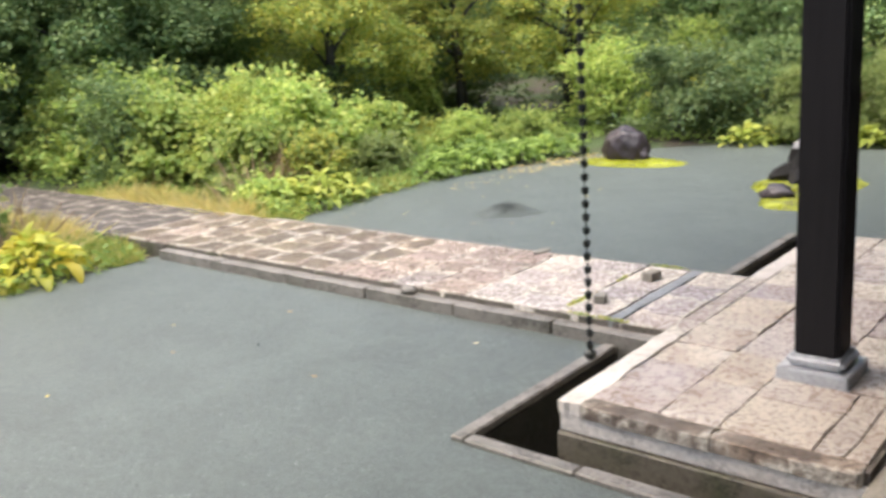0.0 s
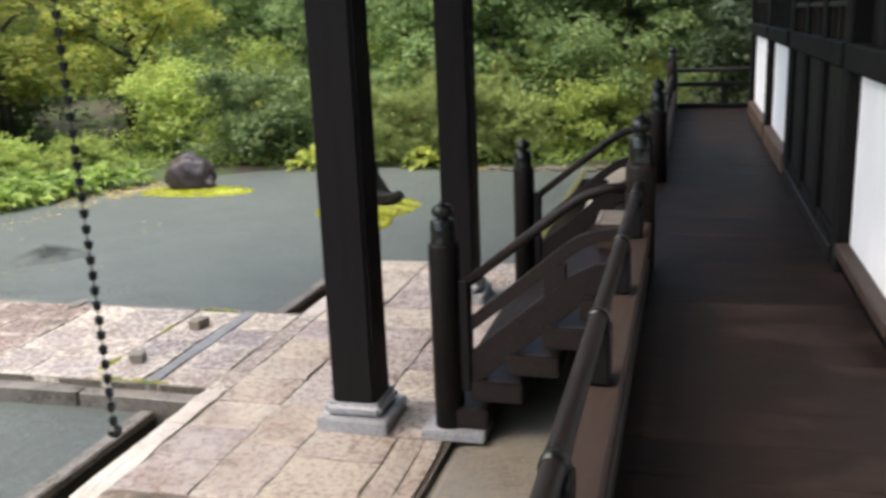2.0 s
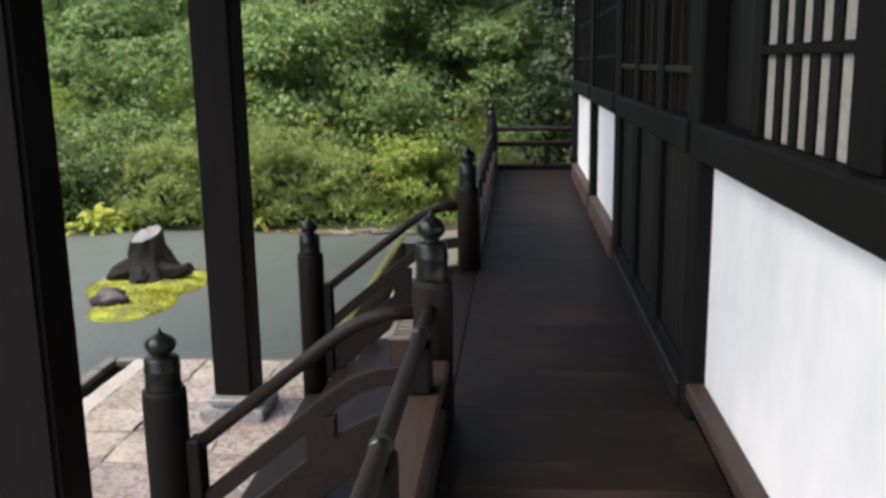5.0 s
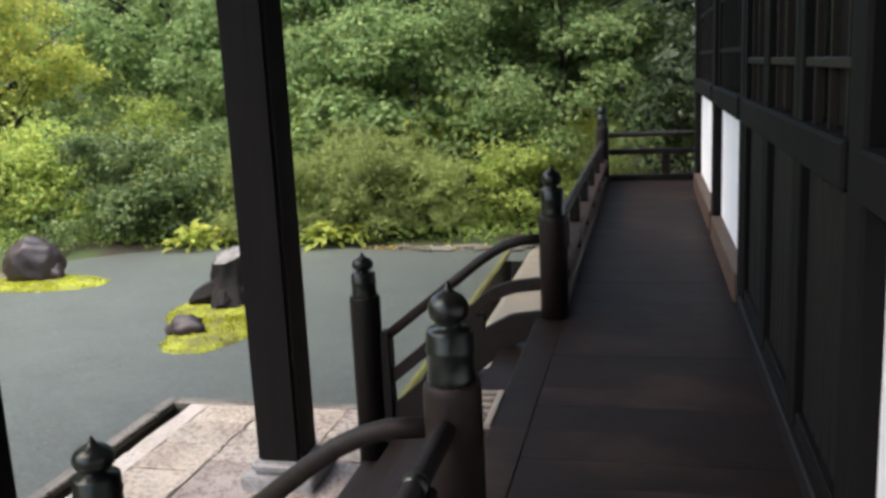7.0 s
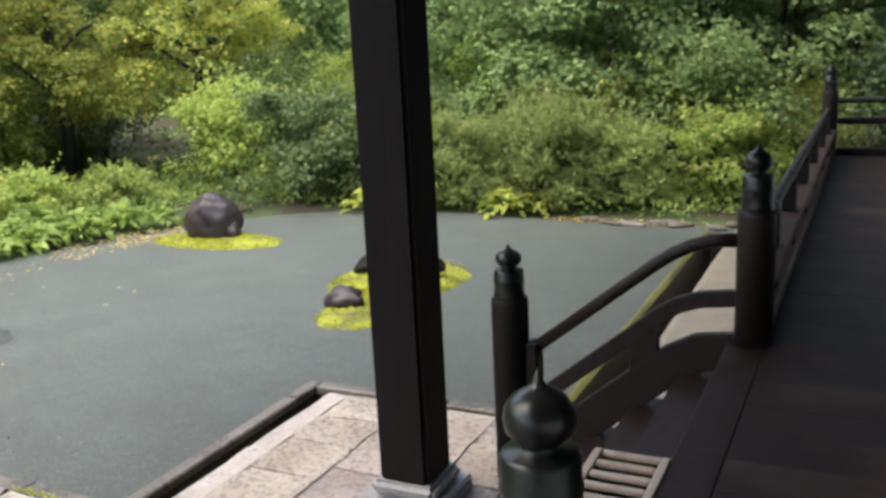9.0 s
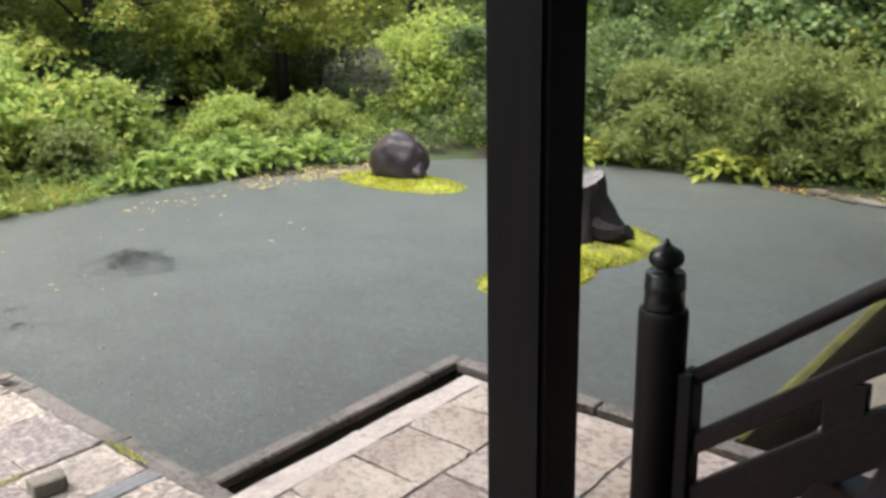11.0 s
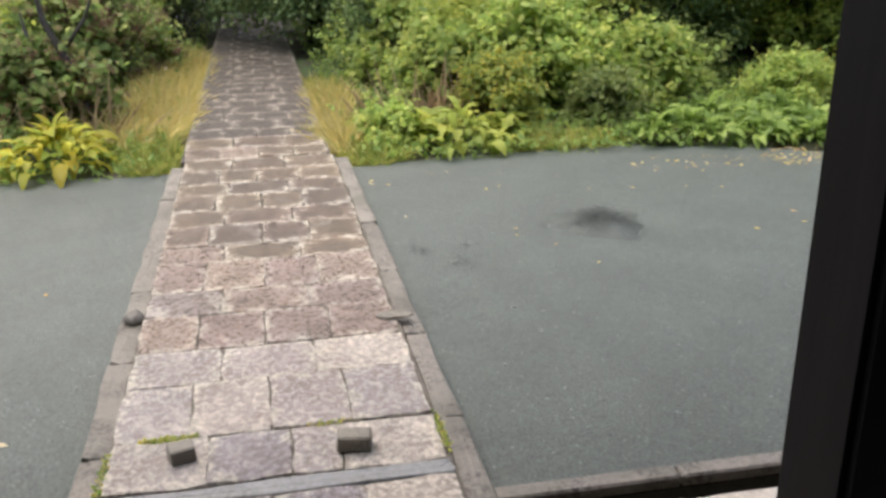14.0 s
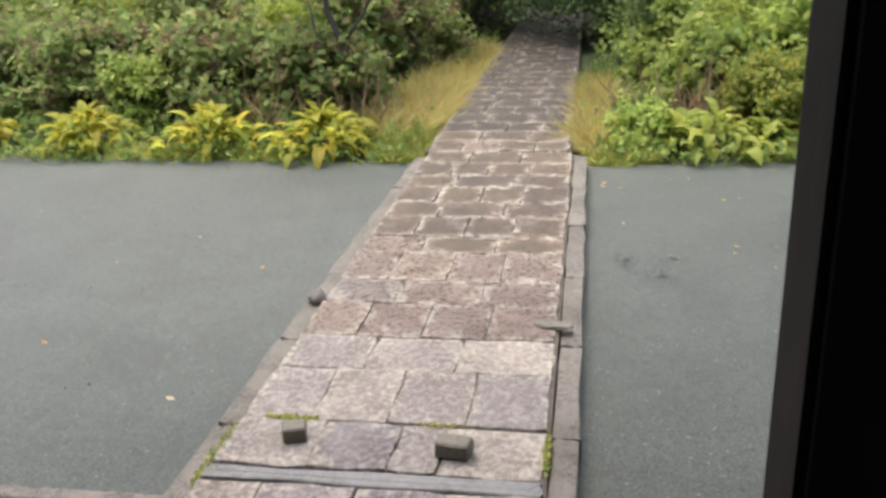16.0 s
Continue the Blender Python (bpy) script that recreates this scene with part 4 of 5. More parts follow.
shrub(-0.3, 11.0, 0.9, 0.8, 1.3, M["leaf_fine"], 0.08, 6000, F, aspect=0.3)
shrub(0.9, 10.4, 1.0, 0.7, 0.8, M["leaf_yellow"], 0.07, 5000, Y)
shrub(-9.8, 11.0, 1.4, 1.2, 2.4, M["leaf_mid"], 0.09, 7000, Y)
for x, y, r, h in ((-11.9, 2.45, 1.1, 1.4), (-12.0, 3.7, 1.4, 1.9), (-13.6, 2.4, 1.2, 1.9), (-13.8, 4.4, 1.4, 2.0), (-15.5, 2.6, 1.5, 2.3), (-11.9, 5.3, 1.1, 1.3)):
    shrub(x, y, r, r, h, M["leaf_mid"], 0.13, 5600, H, aspect=0.7, group="hydrangea bushes")
for x, y, r, h in ((-11.6, -3.0, 1.0, 1.45), (-11.9, -4.6, 1.25, 1.6), (-11.8, -6.5, 1.3, 1.6), (-12.2, -8.4, 1.4, 1.7), (-13.8, -5.4, 1.5, 2.2), (-14.0, -7.8, 1.5, 2.3), (-13.7, -3.3, 1.1, 1.9), (-12.0, -10.5, 1.5, 1.9)):
    shrub(x, y, r, r, h, M["leaf_brown"], 0.125, 5600, B, aspect=0.7, group="browning hydrangea bushes")
shrub(-16.5, -2.9, 1.1, 1.2, 2.2, M["leaf_mid"], 0.12, 5000, H, aspect=0.7, group="hydrangea bushes")
shrub(-17.5, 2.5, 1.2, 1.2, 2.2, M["leaf_mid"], 0.12, 5000, H, aspect=0.7, group="hydrangea bushes")
shrub(-10.3, 1.3, 0.65, 0.55, 0.6, M["leaf_mid"], 0.08, 3000, "low leafy perennials along the path edge", aspect=0.6)
shrub(-10.5, 8.6, 0.9, 1.0, 0.75, M["leaf_mid"], 0.08, 5000, Y)
shrub(-12.2, 8.3, 1.0, 1.0, 0.65, M["leaf_yellow"], 0.09, 4500, Y)

# a loose thicket behind, of mixed kinds
rg = random.Random(77)
KIND = ((M["leaf_mid"], 0.085, H), (M["leaf_yellow"], 0.08, Y), (M["leaf_fine"], 0.07, F), (M["leaf_brown"], 0.09, B), (M["leaf_mid"], 0.11, H), (M["leaf_dark"], 0.08, D))
for k in range(46):
    if k < 32:
        x, y = rg.uniform(-19.0, -14.2), -11.5 + 24 * (k + rg.random()) / 32
        if -2.2 < y < 1.5:
            x = -16.5 + rg.uniform(-2, 1)
            y = -2.9 if rg.random() < 0.5 else 2.2
    else:
        x, y = -10.5 + 14 * (k - 32 + rg.random()) / 14, rg.uniform(11.8, 13.6)
    r = rg.uniform(0.9, 1.5) if abs(y + 0.35) > 3 else 0.9
    m, sz, lab = KIND[rg.randrange(6)] if y > -2 else KIND[(3, 4, 1, 0)[rg.randrange(4)]]
    shrub(x, y, r, r, rg.uniform(1.5, 2.9), m, sz, 4200, lab, aspect=rg.choice((0.3, 0.5, 0.65)), group="thicket shrubs")
# dark understorey below the trees and at the path's far end
for x, y, r, h in ((-16.2, 8.4, 1.5, 2.2), (-15.6, 10.6, 1.5, 2.0), (-14.6, 12.8, 1.5, 2.2), (-17.4, 11.4, 1.6, 2.8), (-17.0, 14.0, 1.6, 2.6), (-12.6, 14.4, 1.5, 2.4), (-10.4, 14.0, 1.4, 2.4), (-18.4, 9.0, 1.6, 3.0), (-26.6, -0.4, 1.3, 1.7), (-24.0, -3.0, 1.4, 2.6), (-24.5, 2.4, 1.4, 2.6)):
    shrub(x, y, r, r, h, M["leaf_dark"], 0.1, 4200, D, aspect=0.6, group="understorey shrubs")
# fresh green growing through the front hydrangeas
for x, y, r, h, m, lab in ((-10.7, 2.9, 0.7, 1.1, "leaf_yellow", Y), (-10.9, 1.25, 0.45, 0.55, "leaf_fine", F), (-10.6, 4.3, 0.6, 0.8, "leaf_fine", F), (-12.9, 6.6, 0.9, 1.1, "leaf_fine", F), (-11.1, 7.3, 0.8, 0.9, "leaf_mid", Y), (-12.7, -4.0, 0.8, 1.9, "leaf_lime", H), (-12.9, -7.0, 1.0, 2.1, "leaf_lime", H), (-11.2, -5.6, 0.6, 1.1, "leaf_mid", H), (-12.5, 2.6, 0.8, 2.0, "leaf_lime", H), (-12.9, 3.9, 0.8, 2.1, "leaf_mid", H)):
    shrub(x, y, r, r, h, M[m], 0.085, 3600, lab, aspect=0.5)


# hostas: every leaf a piece
def blade_mesh(name, ln, wd, arch):
    bm = bmesh.new()
    rows = []
    for i in range(6):
        t = i / 5
        w = wd * (math.sin(math.pi * min(1.0, t * 0.86 + 0.13)) ** 0.8) * 0.5 if t < 1 else 0.002
        z = ln * (0.55 * t - arch * t * t)
        x = ln * t * (1 - 0.18 * t)
        rows.append([bm.verts.new((x, -w, z + w * 0.35)), bm.verts.new((x, 0, z)), bm.verts.new((x, w, z + w * 0.35))])
    for a, b in zip(rows, rows[1:]):
        bm.faces.new((a[0], b[0], b[1], a[1]))
        bm.faces.new((a[1], b[1], b[2], a[2]))
    me = bpy.data.meshes.new(name)
    bm.to_mesh(me)
    bm.free()
    me.polygons.foreach_set("use_smooth", [True] * len(me.polygons))
    return me


def leaf_by_piece(m):
    """The same foliage, its colour drawn by object."""
    c = m.copy()
    n, l = c.node_tree.nodes, c.node_tree.links
    r = next(q for q in n if q.type == "VALTORGB")
    oi = next(q for q in n if q.type == "OBJECT_INFO")
    l.new(oi.outputs["Random"], r.inputs[0])
    return c


HG, HY = leaf_by_piece(M["leaf_hosta"]), leaf_by_piece(M["leaf_gold"])
HL = leaf_by_piece(M["leaf_lime"])
BLADES = {}
for key, m in (("g", HG), ("y", HY), ("l", HL)):
    BLADES[key] = [blade_mesh("leaf", 0.27, 0.18, 0.85), blade_mesh("leaf", 0.31, 0.2, 0.75), blade_mesh("leaf", 0.22, 0.15, 1.0)]
    for b in BLADES[key]:
        b.materials.append(m)


def hosta(x, y, r, key, n, label, group):
    rg = random.Random(int(abs(x * 131 + y * 71) * 50))
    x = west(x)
    z = ground_height(x, y)
    p = tagged(empty("hosta", (x, y, z)), label, "hosta plant", group)
    for k in range(n):
        a = k * 2.39996 + rg.uniform(-0.3, 0.3)
        t = (k + 0.5) / n
        o = new("leaf", BLADES[key][rg.randrange(3)])
        o.parent = p
        q = r * 0.62 * t ** 0.8 * rg.uniform(0.6, 1.25)
        o.location = (math.cos(a) * q, math.sin(a) * q, 0.04 + (0.38 if key == "y" else 0.34) * r * (1 - t) + rg.uniform(0, 0.12))
        s = min(r / 0.5, 1.15) * rg.uniform(0.45, 1.05)
        o.scale = (s * rg.uniform(0.9, 1.3), s * rg.uniform(0.45, 0.85 if key == "y" else 1.0), s)
        o.rotation_euler = (rg.uniform(-0.5, 0.5), -0.9 * (1 - t) + (0.18 if key == "y" else 0.25) + rg.uniform(-0.8, 0.6), a + rg.uniform(-0.4, 0.4))
    return p


GH, GY = "lush green hosta clump with broad ribbed leaves", "hosta clump turned golden yellow in autumn"
for x, y, r in ((-9.75, 4.55, 0.48), (-9.95, 5.1, 0.5), (-9.6, 5.3, 0.45), (-9.5, 5.9, 0.5), (-9.9, 6.0, 0.5), (-9.3, 6.5, 0.48), (-9.7, 6.7, 0.5), (-9.2, 7.2, 0.5), (-8.9, 7.6, 0.42), (-10.3, 5.6, 0.5), (-10.2, 6.6, 0.5), (-9.6, 7.6, 0.5)):
    hosta(x, y, r, "g", 64, GH, "green hostas")
for x, y, r in ((-10.05, -5.65, 0.82), (-10.0, -3.95, 0.85), (-9.98, -2.5, 0.9), (-10.15, -7.4, 0.8)):
    hosta(x, y, r, "y", 150, GY, "golden hostas")
for x, y, r in ((-9.98, 2.15, 0.98), (-10.15, 1.7, 0.6), (-10.1, 2.75, 0.5), (-6.55, 9.35, 0.55), (-6.1, 9.7, 0.45), (-4.45, 9.5, 0.5), (-3.95, 9.7, 0.42)):
    hosta(x, y, r, "l", 70, "yellow-green hosta clump at the gravel's edge", "lime hostas")


# grasses and ground cover
def blades(name, spots, h, w, lean, material, label, cat):
    n = len(spots)
    P = np.array([(x, y, ground_height(x, y) - 0.02) for x, y in spots])
    D = nrng.normal(size=(n, 3)) * lean
    D[:, 2] = 1
    L = h * nrng.uniform(0.4, 1.2, n) * (0.85 + 0.45 * np.sin(P[:, 0] * 7.3 + 1.7 * np.sin(P[:, 1] * 6)) * np.cos(P[:, 1] * 9.1 + P[:, 0] * 3))
    me = quads(name, P, D, unit(n) * 0.5 + np.array([0.35, 0, 0.8]), L, np.full(n, w), 0.1)
    return tagged(link(name, me, material), label, cat, kind="stuff")


def around(cx, cy, rx, ry, n):
    a, q = nrng.uniform(0, 2 * math.pi, n), np.sqrt(nrng.uniform(0, 1, n))
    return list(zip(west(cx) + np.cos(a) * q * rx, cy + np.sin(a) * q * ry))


blades("straw_grass", around(-12.0, -1.72, 1.7, 0.5, 17000) + around(-15.5, -1.65, 3.0, 0.5, 12000) + around(-10.6, 0.80, 0.8, 0.2, 4200) + around(-12.4, 0.85, 1.4, 0.22, 4200), 0.46, 0.010, 1.3, M["straw"], "straw-coloured grass leaning beside the path", "grass")
blades("edge_grass", around(-9.95, 3.4, 0.3, 0.9, 7000) + around(-9.8, 1.0, 0.4, 0.35, 4500) + around(-10.1, -1.5, 0.6, 0.3, 4500) + around(-10.8, 0.85, 0.9, 0.3, 6000) + around(-13.0, 0.8, 1.8, 0.3, 6000) + around(-9.85, -4.8, 0.25, 1.6, 3500)+ around(-9.7, -3.2, 0.15, 0.4, 800), 0.26, 0.014, 1.2, M["grass"], "short green and yellow grass fringe at the gravel", "grass")
blades("dry_stalks", around(-10.9, 2.2, 0.4, 0.7, 190) + around(-10.7, 1.2, 0.4, 0.4, 60) + around(-11.0, -3.0, 0.5, 1.2, 120), 0.95, 0.013, 0.45, M["dry"], "dry pale stalks standing in the bushes", "stalks")
P = np.array([(x, y, -0.004) for x, y in around(-3.99, -0.80, 0.025, 0.15, 220) + around(-3.99, 0.0, 0.015, 0.12, 50) + around(-3.8, 0.548, 0.22, 0.012, 120) + around(-3.62, -1.078, 0.3, 0.02, 160)])
n = len(P)
LL = nrng.uniform(0.012, 0.035, n)
tagged(link("joint_moss", quads("joint_moss", P, unit(n) + np.array([0, 0, 1.2]), unit(n), LL, LL * 0.5), M["grass"]), "small green moss tufts in the path joints", "moss", kind="stuff")
gx = nrng.uniform(-15.5, -9.9, 26000)
gy = nrng.uniform(-9, 12, 26000)
gx2, gy2 = np.concatenate([nrng.uniform(-9.5, 3.0, 11000), nrng.uniform(-26, -15, 14000)]), np.concatenate([nrng.uniform(9.45, 13, 11000), nrng.uniform(-6, 6, 14000)])
G = [(a, b) for a, b in zip(np.concatenate([gx, gx2]), np.concatenate([gy, gy2])) if not (-1.35 < b < 0.8) and not (a > -1.8 and b < 9.8) and not (b < 9.6 and a > -7 and b > 9.3)]
P = np.array([(a, b, ground_height(a, b) + nrng.uniform(0.0, 0.22)) for a, b in G])
n = len(P)
LL = nrng.uniform(0.06, 0.13, n)
tagged(link("ground_cover", quads("ground_cover", P, unit(n) + np.array([0, 0, 0.2]), unit(n) * 0.4 + np.array([0, 0, 1.0]), LL, LL * 0.6), M["leaf_hosta"]), "low green ground cover under the trees", "ground cover", kind="stuff")
# fallen leaves
spots = around(-8.75, 6.3, 0.45, 1.0, 190) + around(-8.3, 7.5, 0.4, 0.6, 110) + around(-8.5, 6.9, 0.3, 0.6, 90) + around(-7.5, 2.6, 2.2, 2.6, 26) + around(-2.6, 9.35, 1.2, 0.2, 160) + around(-6.5, -3, 2.5, 3, 14) + around(-8.8, 4.6, 0.4, 0.8, 40)
P = np.array([(a, b, max(GRAVEL, ground_height(a, b)) + 0.012) for a, b in spots])
n = len(P)
LL = nrng.uniform(0.04, 0.085, n)
tagged(link("fallen_leaves", quads("fallen_leaves", P, unit(n) * [1, 1, 0.1], unit(n) * 0.15 + np.array([0, 0, 1.0]), LL, LL * 0.6), M["litter"]), "scattered yellow fallen leaves on gravel", "leaves", kind="stuff")


# a slim leaning tree among the browning hydrangeas
yt = tagged(empty("tree", (-12.1, -2.35, ground_height(-12.1, -2.35))), "slim leaning young tree with a bare dark trunk", "tree")
bm = bmesh.new()
tube([(0, 0, -0.05), (0, -0.04, 0.3), (0, -0.12, 0.78), (0.02, -0.25, 1.1), (0, -0.42, 1.5), (-0.05, -0.5, 2.0), (-0.1, -0.75, 2.8)], [0.075, 0.06, 0.05, 0.048, 0.04, 0.032, 0.01], 8, bm)
tube([(0.02, -0.25, 1.1), (-0.1, 0.05, 1.5), (-0.15, 0.3, 2.1)], [0.03, 0.022, 0.008], 6, bm)
tube([(0.0, -0.62, -0.05), (0.02, -0.66, 0.55), (0.0, -0.58, 0.95), (-0.1, -0.7, 1.6)], [0.04, 0.035, 0.03, 0.012], 7, bm)
part("trunk", bm, M["grey_bark"], yt, "grey-brown wet bark", smooth=True)
link("crown", crown("crown", [((-0.1, -0.7, 2.7), (0.7, 0.8, 0.35)), ((-0.2, 0.3, 2.3), (0.5, 0.5, 0.3)), ((-0.4, -1.1, 2.2), (0.5, 0.6, 0.3))], 3800, 0.09, 0.5, 0.6, 0.25), M["leaf_mid"], yt)


# ---- garden things ----
def lump(name, sx, sy, sz, seed, cuts=3, amp=0.25, flat=0.0):
    """An uneven stone, its foot at z 0."""
    bm = bmesh.new()
    bmesh.ops.create_icosphere(bm, subdivisions=cuts, radius=1)
    for v in bm.verts:
        p = v.co.copy()
        k = 1 + amp * noise.noise(p * 1.3 + Vector((seed, 0, 0))) + amp * 0.5 * noise.noise(p * 3.1 + Vector((0, seed, 0)))
        q = p * k
        q.z = max(q.z, -0.55)
        if flat:
            q.z = min(q.z, flat)
        v.co = Vector((q.x * sx, q.y * sy, (q.z + 0.55) * sz / 1.55))
    return bm


def moss_bed(x, y, outline, seed, label):
    """A low cushion of moss with an uneven edge."""
    rg = random.Random(seed)
    bm = bmesh.new()
    n = 48
    rings = []
    for s, z in ((1.0, 0.0), (0.95, 0.022), (0.8, 0.04), (0.5, 0.05), (0.2, 0.055)):
        ringv = []
        for i in range(n):
            a = 2 * math.pi * i / n
            r = outline(a) * (1 + 0.10 * noise.noise(Vector((math.cos(a) * 3, math.sin(a) * 3, seed))) + 0.05 * noise.noise(Vector((math.cos(a) * 9, math.sin(a) * 9, seed))))
            ringv.append(bm.verts.new((math.cos(a) * r * s, math.sin(a) * r * s, z + (0.02 * noise.noise(Vector((math.cos(a) * r * s * 5, math.sin(a) * r * s * 5, seed))) if z else 0))))
        rings.append(ringv)
    for a, b in zip(rings, rings[1:]):
        for i in range(n):
            bm.faces.new((a[i], a[(i + 1) % n], b[(i + 1) % n], b[i]))
    bm.faces.new(rings[-1])
    o = part("moss_bed", bm, M["moss"], smooth=True)
    k = 5200
    ta, tq = nrng.uniform(0, 2 * math.pi, k), np.sqrt(nrng.uniform(0, 1.06, k))
    reach = np.array([outline(v) for v in ta]) * tq
    px, py = np.cos(ta) * reach, np.sin(ta) * reach
    pz = np.maximum(0.0, 0.048 - 0.045 * tq ** 4) + 0.004
    tl = nrng.uniform(0.014, 0.034, k)
    link("moss_fuzz", quads("moss_fuzz", np.stack([px, py, pz], 1), unit(k) + np.array([0, 0, 0.5]), unit(k) * 0.6 + np.array([0, 0, 0.8]), tl, tl * 0.8), M["moss_tuft"], o)
    o.location = (x, y, GRAVEL)
    return tagged(o, label, "moss")


def ellipse(rx, ry, turn=0.0):
    return lambda a: rx * ry / math.hypot(ry * math.cos(a - turn), rx * math.sin(a - turn))


moss_bed(-7.68, 6.92, ellipse(1.0, 0.45, 0.05), 3, "bright yellow-green moss round the boulder")


def two_ovals(parts):
    """The outline of overlapping ovals, seen from a middle inside all of them."""
    def reach(a):
        best = 0
        for cx, cy, rx, ry in parts:
            dx, dy = math.cos(a) / rx, math.sin(a) / ry
            ox, oy = -cx / rx, -cy / ry
            A, B, C = dx * dx + dy * dy, ox * dx + oy * dy, ox * ox + oy * oy - 1
            best = max(best, (-B + math.sqrt(max(0.0, B * B - A * C))) / A)
        return best
    return reach


moss_bed(-4.1, 5.2, two_ovals([(-0.15, 0.6, 0.72, 0.88), (0.08, -0.48, 0.44, 0.64)]), 7, "patchy yellow-green moss bed round stump and stone")
o = part("boulder", lump("boulder", 0.40, 0.33, 0.60, 4.3, 4, 0.22), M["rock"], smooth=True)
o.location = (-7.9, 7.12, GRAVEL + 0.02)
tagged(o, "dark purple-brown rounded boulder sitting on moss", "boulder")
o = part("stone", lump("stone", 0.2, 0.14, 0.17, 8.1, 3, 0.6), M["rock"], smooth=True)
o.location = (-4.30, 4.72, GRAVEL + 0.035)
tagged(o, "small dark wet stone lying on moss", "stone")

o = part("stone", lump("stone", 0.17, 0.15, 0.24, 2.7, 3, 0.3), M["rock"], smooth=True)
o.location = (-7.60, 7.10, GRAVEL + 0.035)
tagged(o, "dark stone leaning against the boulder on moss", "stone")

# stump
st = tagged(empty("tree_stump", (-4.36, 6.08, GRAVEL + 0.02)), "old dark tree stump cut flat with spreading roots", "stump")


def stump_ring(z, r, up):
    out = []
    for i in range(44):
        a = 2 * math.pi * i / 44
        c, d = math.cos(a), math.sin(a)
        k = 1 + (0.16 * max(0, 1 - z / 0.4) + 0.02) * math.sin(a * 4 + 0.8) + 0.20 * noise.noise(Vector((c * 2.2, d * 2.2, z * 3))) + 0.14 * noise.noise(Vector((c * 6, d * 6, z * 9)))
        out.append((c * r * k - 0.03 * z, d * r * k, z + up * (0.04 * c + 0.07 * d + 0.025 * noise.noise(Vector((c * 4, d * 4, 2))))))
    return out


bm = bmesh.new()
rings = [[bm.verts.new(v) for v in stump_ring(z, r, up)] for z, r, up in ((0.0, 0.44, 0), (0.05, 0.40, 0), (0.12, 0.345, 0), (0.2, 0.285, 0), (0.29, 0.25, 0.2), (0.38, 0.228, 0.5), (0.47, 0.215, 0.8), (0.54, 0.205, 1), (0.57, 0.195, 1))]
for a, b in zip(rings, rings[1:]):
    for i in range(44):
        bm.faces.new((a[i], a[(i + 1) % 44], b[(i + 1) % 44], b[i]))
part("trunk", bm, M["stump"], st, smooth=True)
bm = bmesh.new()
edge = [bm.verts.new((x, y, z - 0.003)) for x, y, z in stump_ring(0.57, 0.192, 1)]
mid = bm.verts.new((0, 0, 0.562))
for i in range(44):
    bm.faces.new((edge[i], edge[(i + 1) % 44], mid))
part("cut_face", bm, M["cut"], st, "pale grey weathered cut face")


def root(points, radii):
    bm = tube(points, radii, 7)
    for v in bm.verts:
        v.co += 0.03 * noise.noise_vector(v.co * 9)
    part("root", bm, M["stump"], st)


root([(0.15, -0.1, 0.12), (0.3, -0.13, 0.10), (0.42, -0.16, 0.10), (0.52, -0.19, 0.13), (0.62, -0.22, 0.19)], [0.14, 0.12, 0.10, 0.085, 0.06])
root([(-0.15, -0.12, 0.14), (-0.26, -0.17, 0.11), (-0.36, -0.20, 0.08), (-0.46, -0.22, 0.03)], [0.17, 0.15, 0.12, 0.07])
root([(0.0, -0.2, 0.12), (0.02, -0.36, 0.08), (0.05, -0.48, 0.03)], [0.13, 0.10, 0.06])

# loose gravel: a low mound and a scuffed patch
def loose_pile(name, x, y, r, h, n, label, big=1.0):
    a, q = nrng.uniform(0, 2 * math.pi, n), np.abs(nrng.normal(size=n)) * 0.5
    wob = 1 + 0.25 * np.sin(a * 3 + 1) + 0.15 * np.sin(a * 7)
    px, py = np.cos(a) * q * r * wob, np.sin(a) * q * r * wob
    pz = h * np.exp(-2.2 * (np.hypot(px, py) / r) ** 2) * nrng.uniform(0.7, 1.05, n) + 0.002
    ln = nrng.uniform(0.018, 0.042, n) * big
    o = link(name, quads(name, np.stack([px, py, pz], 1), unit(n) * [1, 1, 0.2], unit(n) * 0.35 + np.array([0, 0, 1.0]), ln, ln * 0.8), M["dark_grit"])
    o.location = (x, y, GRAVEL)
    return tagged(o, label, "gravel heap", kind="stuff")


bm = bmesh.new()
rows = []
for i in range(15):
    q = 0.44 * i / 14
    row = []
    for j in range(40):
        a = 2 * math.pi * j / 40
        w = q * (1 + 0.12 * math.sin(a * 3 + 1) + 0.06 * math.sin(a * 7))
        p = Vector((math.cos(a) * w, math.sin(a) * w, 0))
        z = 0.12 * max(0.0, 1 - (q / 0.44) ** 1.15) + (0.012 * noise.noise(p * 22) + 0.008 * noise.noise(p * 60)) * (1 - i / 14)
        row.append(bm.verts.new((p.x, p.y, z)))
    rows.append(row)
for a, b in zip(rows, rows[1:]):
    for j in range(40):
        bm.faces.new((a[j], b[j], b[(j + 1) % 40], a[(j + 1) % 40]))
bmesh.ops.remove_doubles(bm, verts=bm.verts[:], dist=0.0008)
o = part("gravel_mound", bm, M["dark_grit"])
o.location = (-7.32, 2.72, GRAVEL + 0.001)
tagged(o, "low dark mound of loose grey gravel", "gravel heap")
loose_pile("scattered_gravel", -7.32, 2.72, 0.48, 0.135, 6500, "loose dark gravel chips on the mound", 0.5)
for x, y, r, n in ((-6.95, 1.02, 0.34, 170), (-6.6, 1.3, 0.4, 200), (-7.0, 1.42, 0.3, 120)):
    loose_pile("scuffed_gravel", x, y, r, 0.010, n, "small scuffed patch of dark gravel", 0.65)

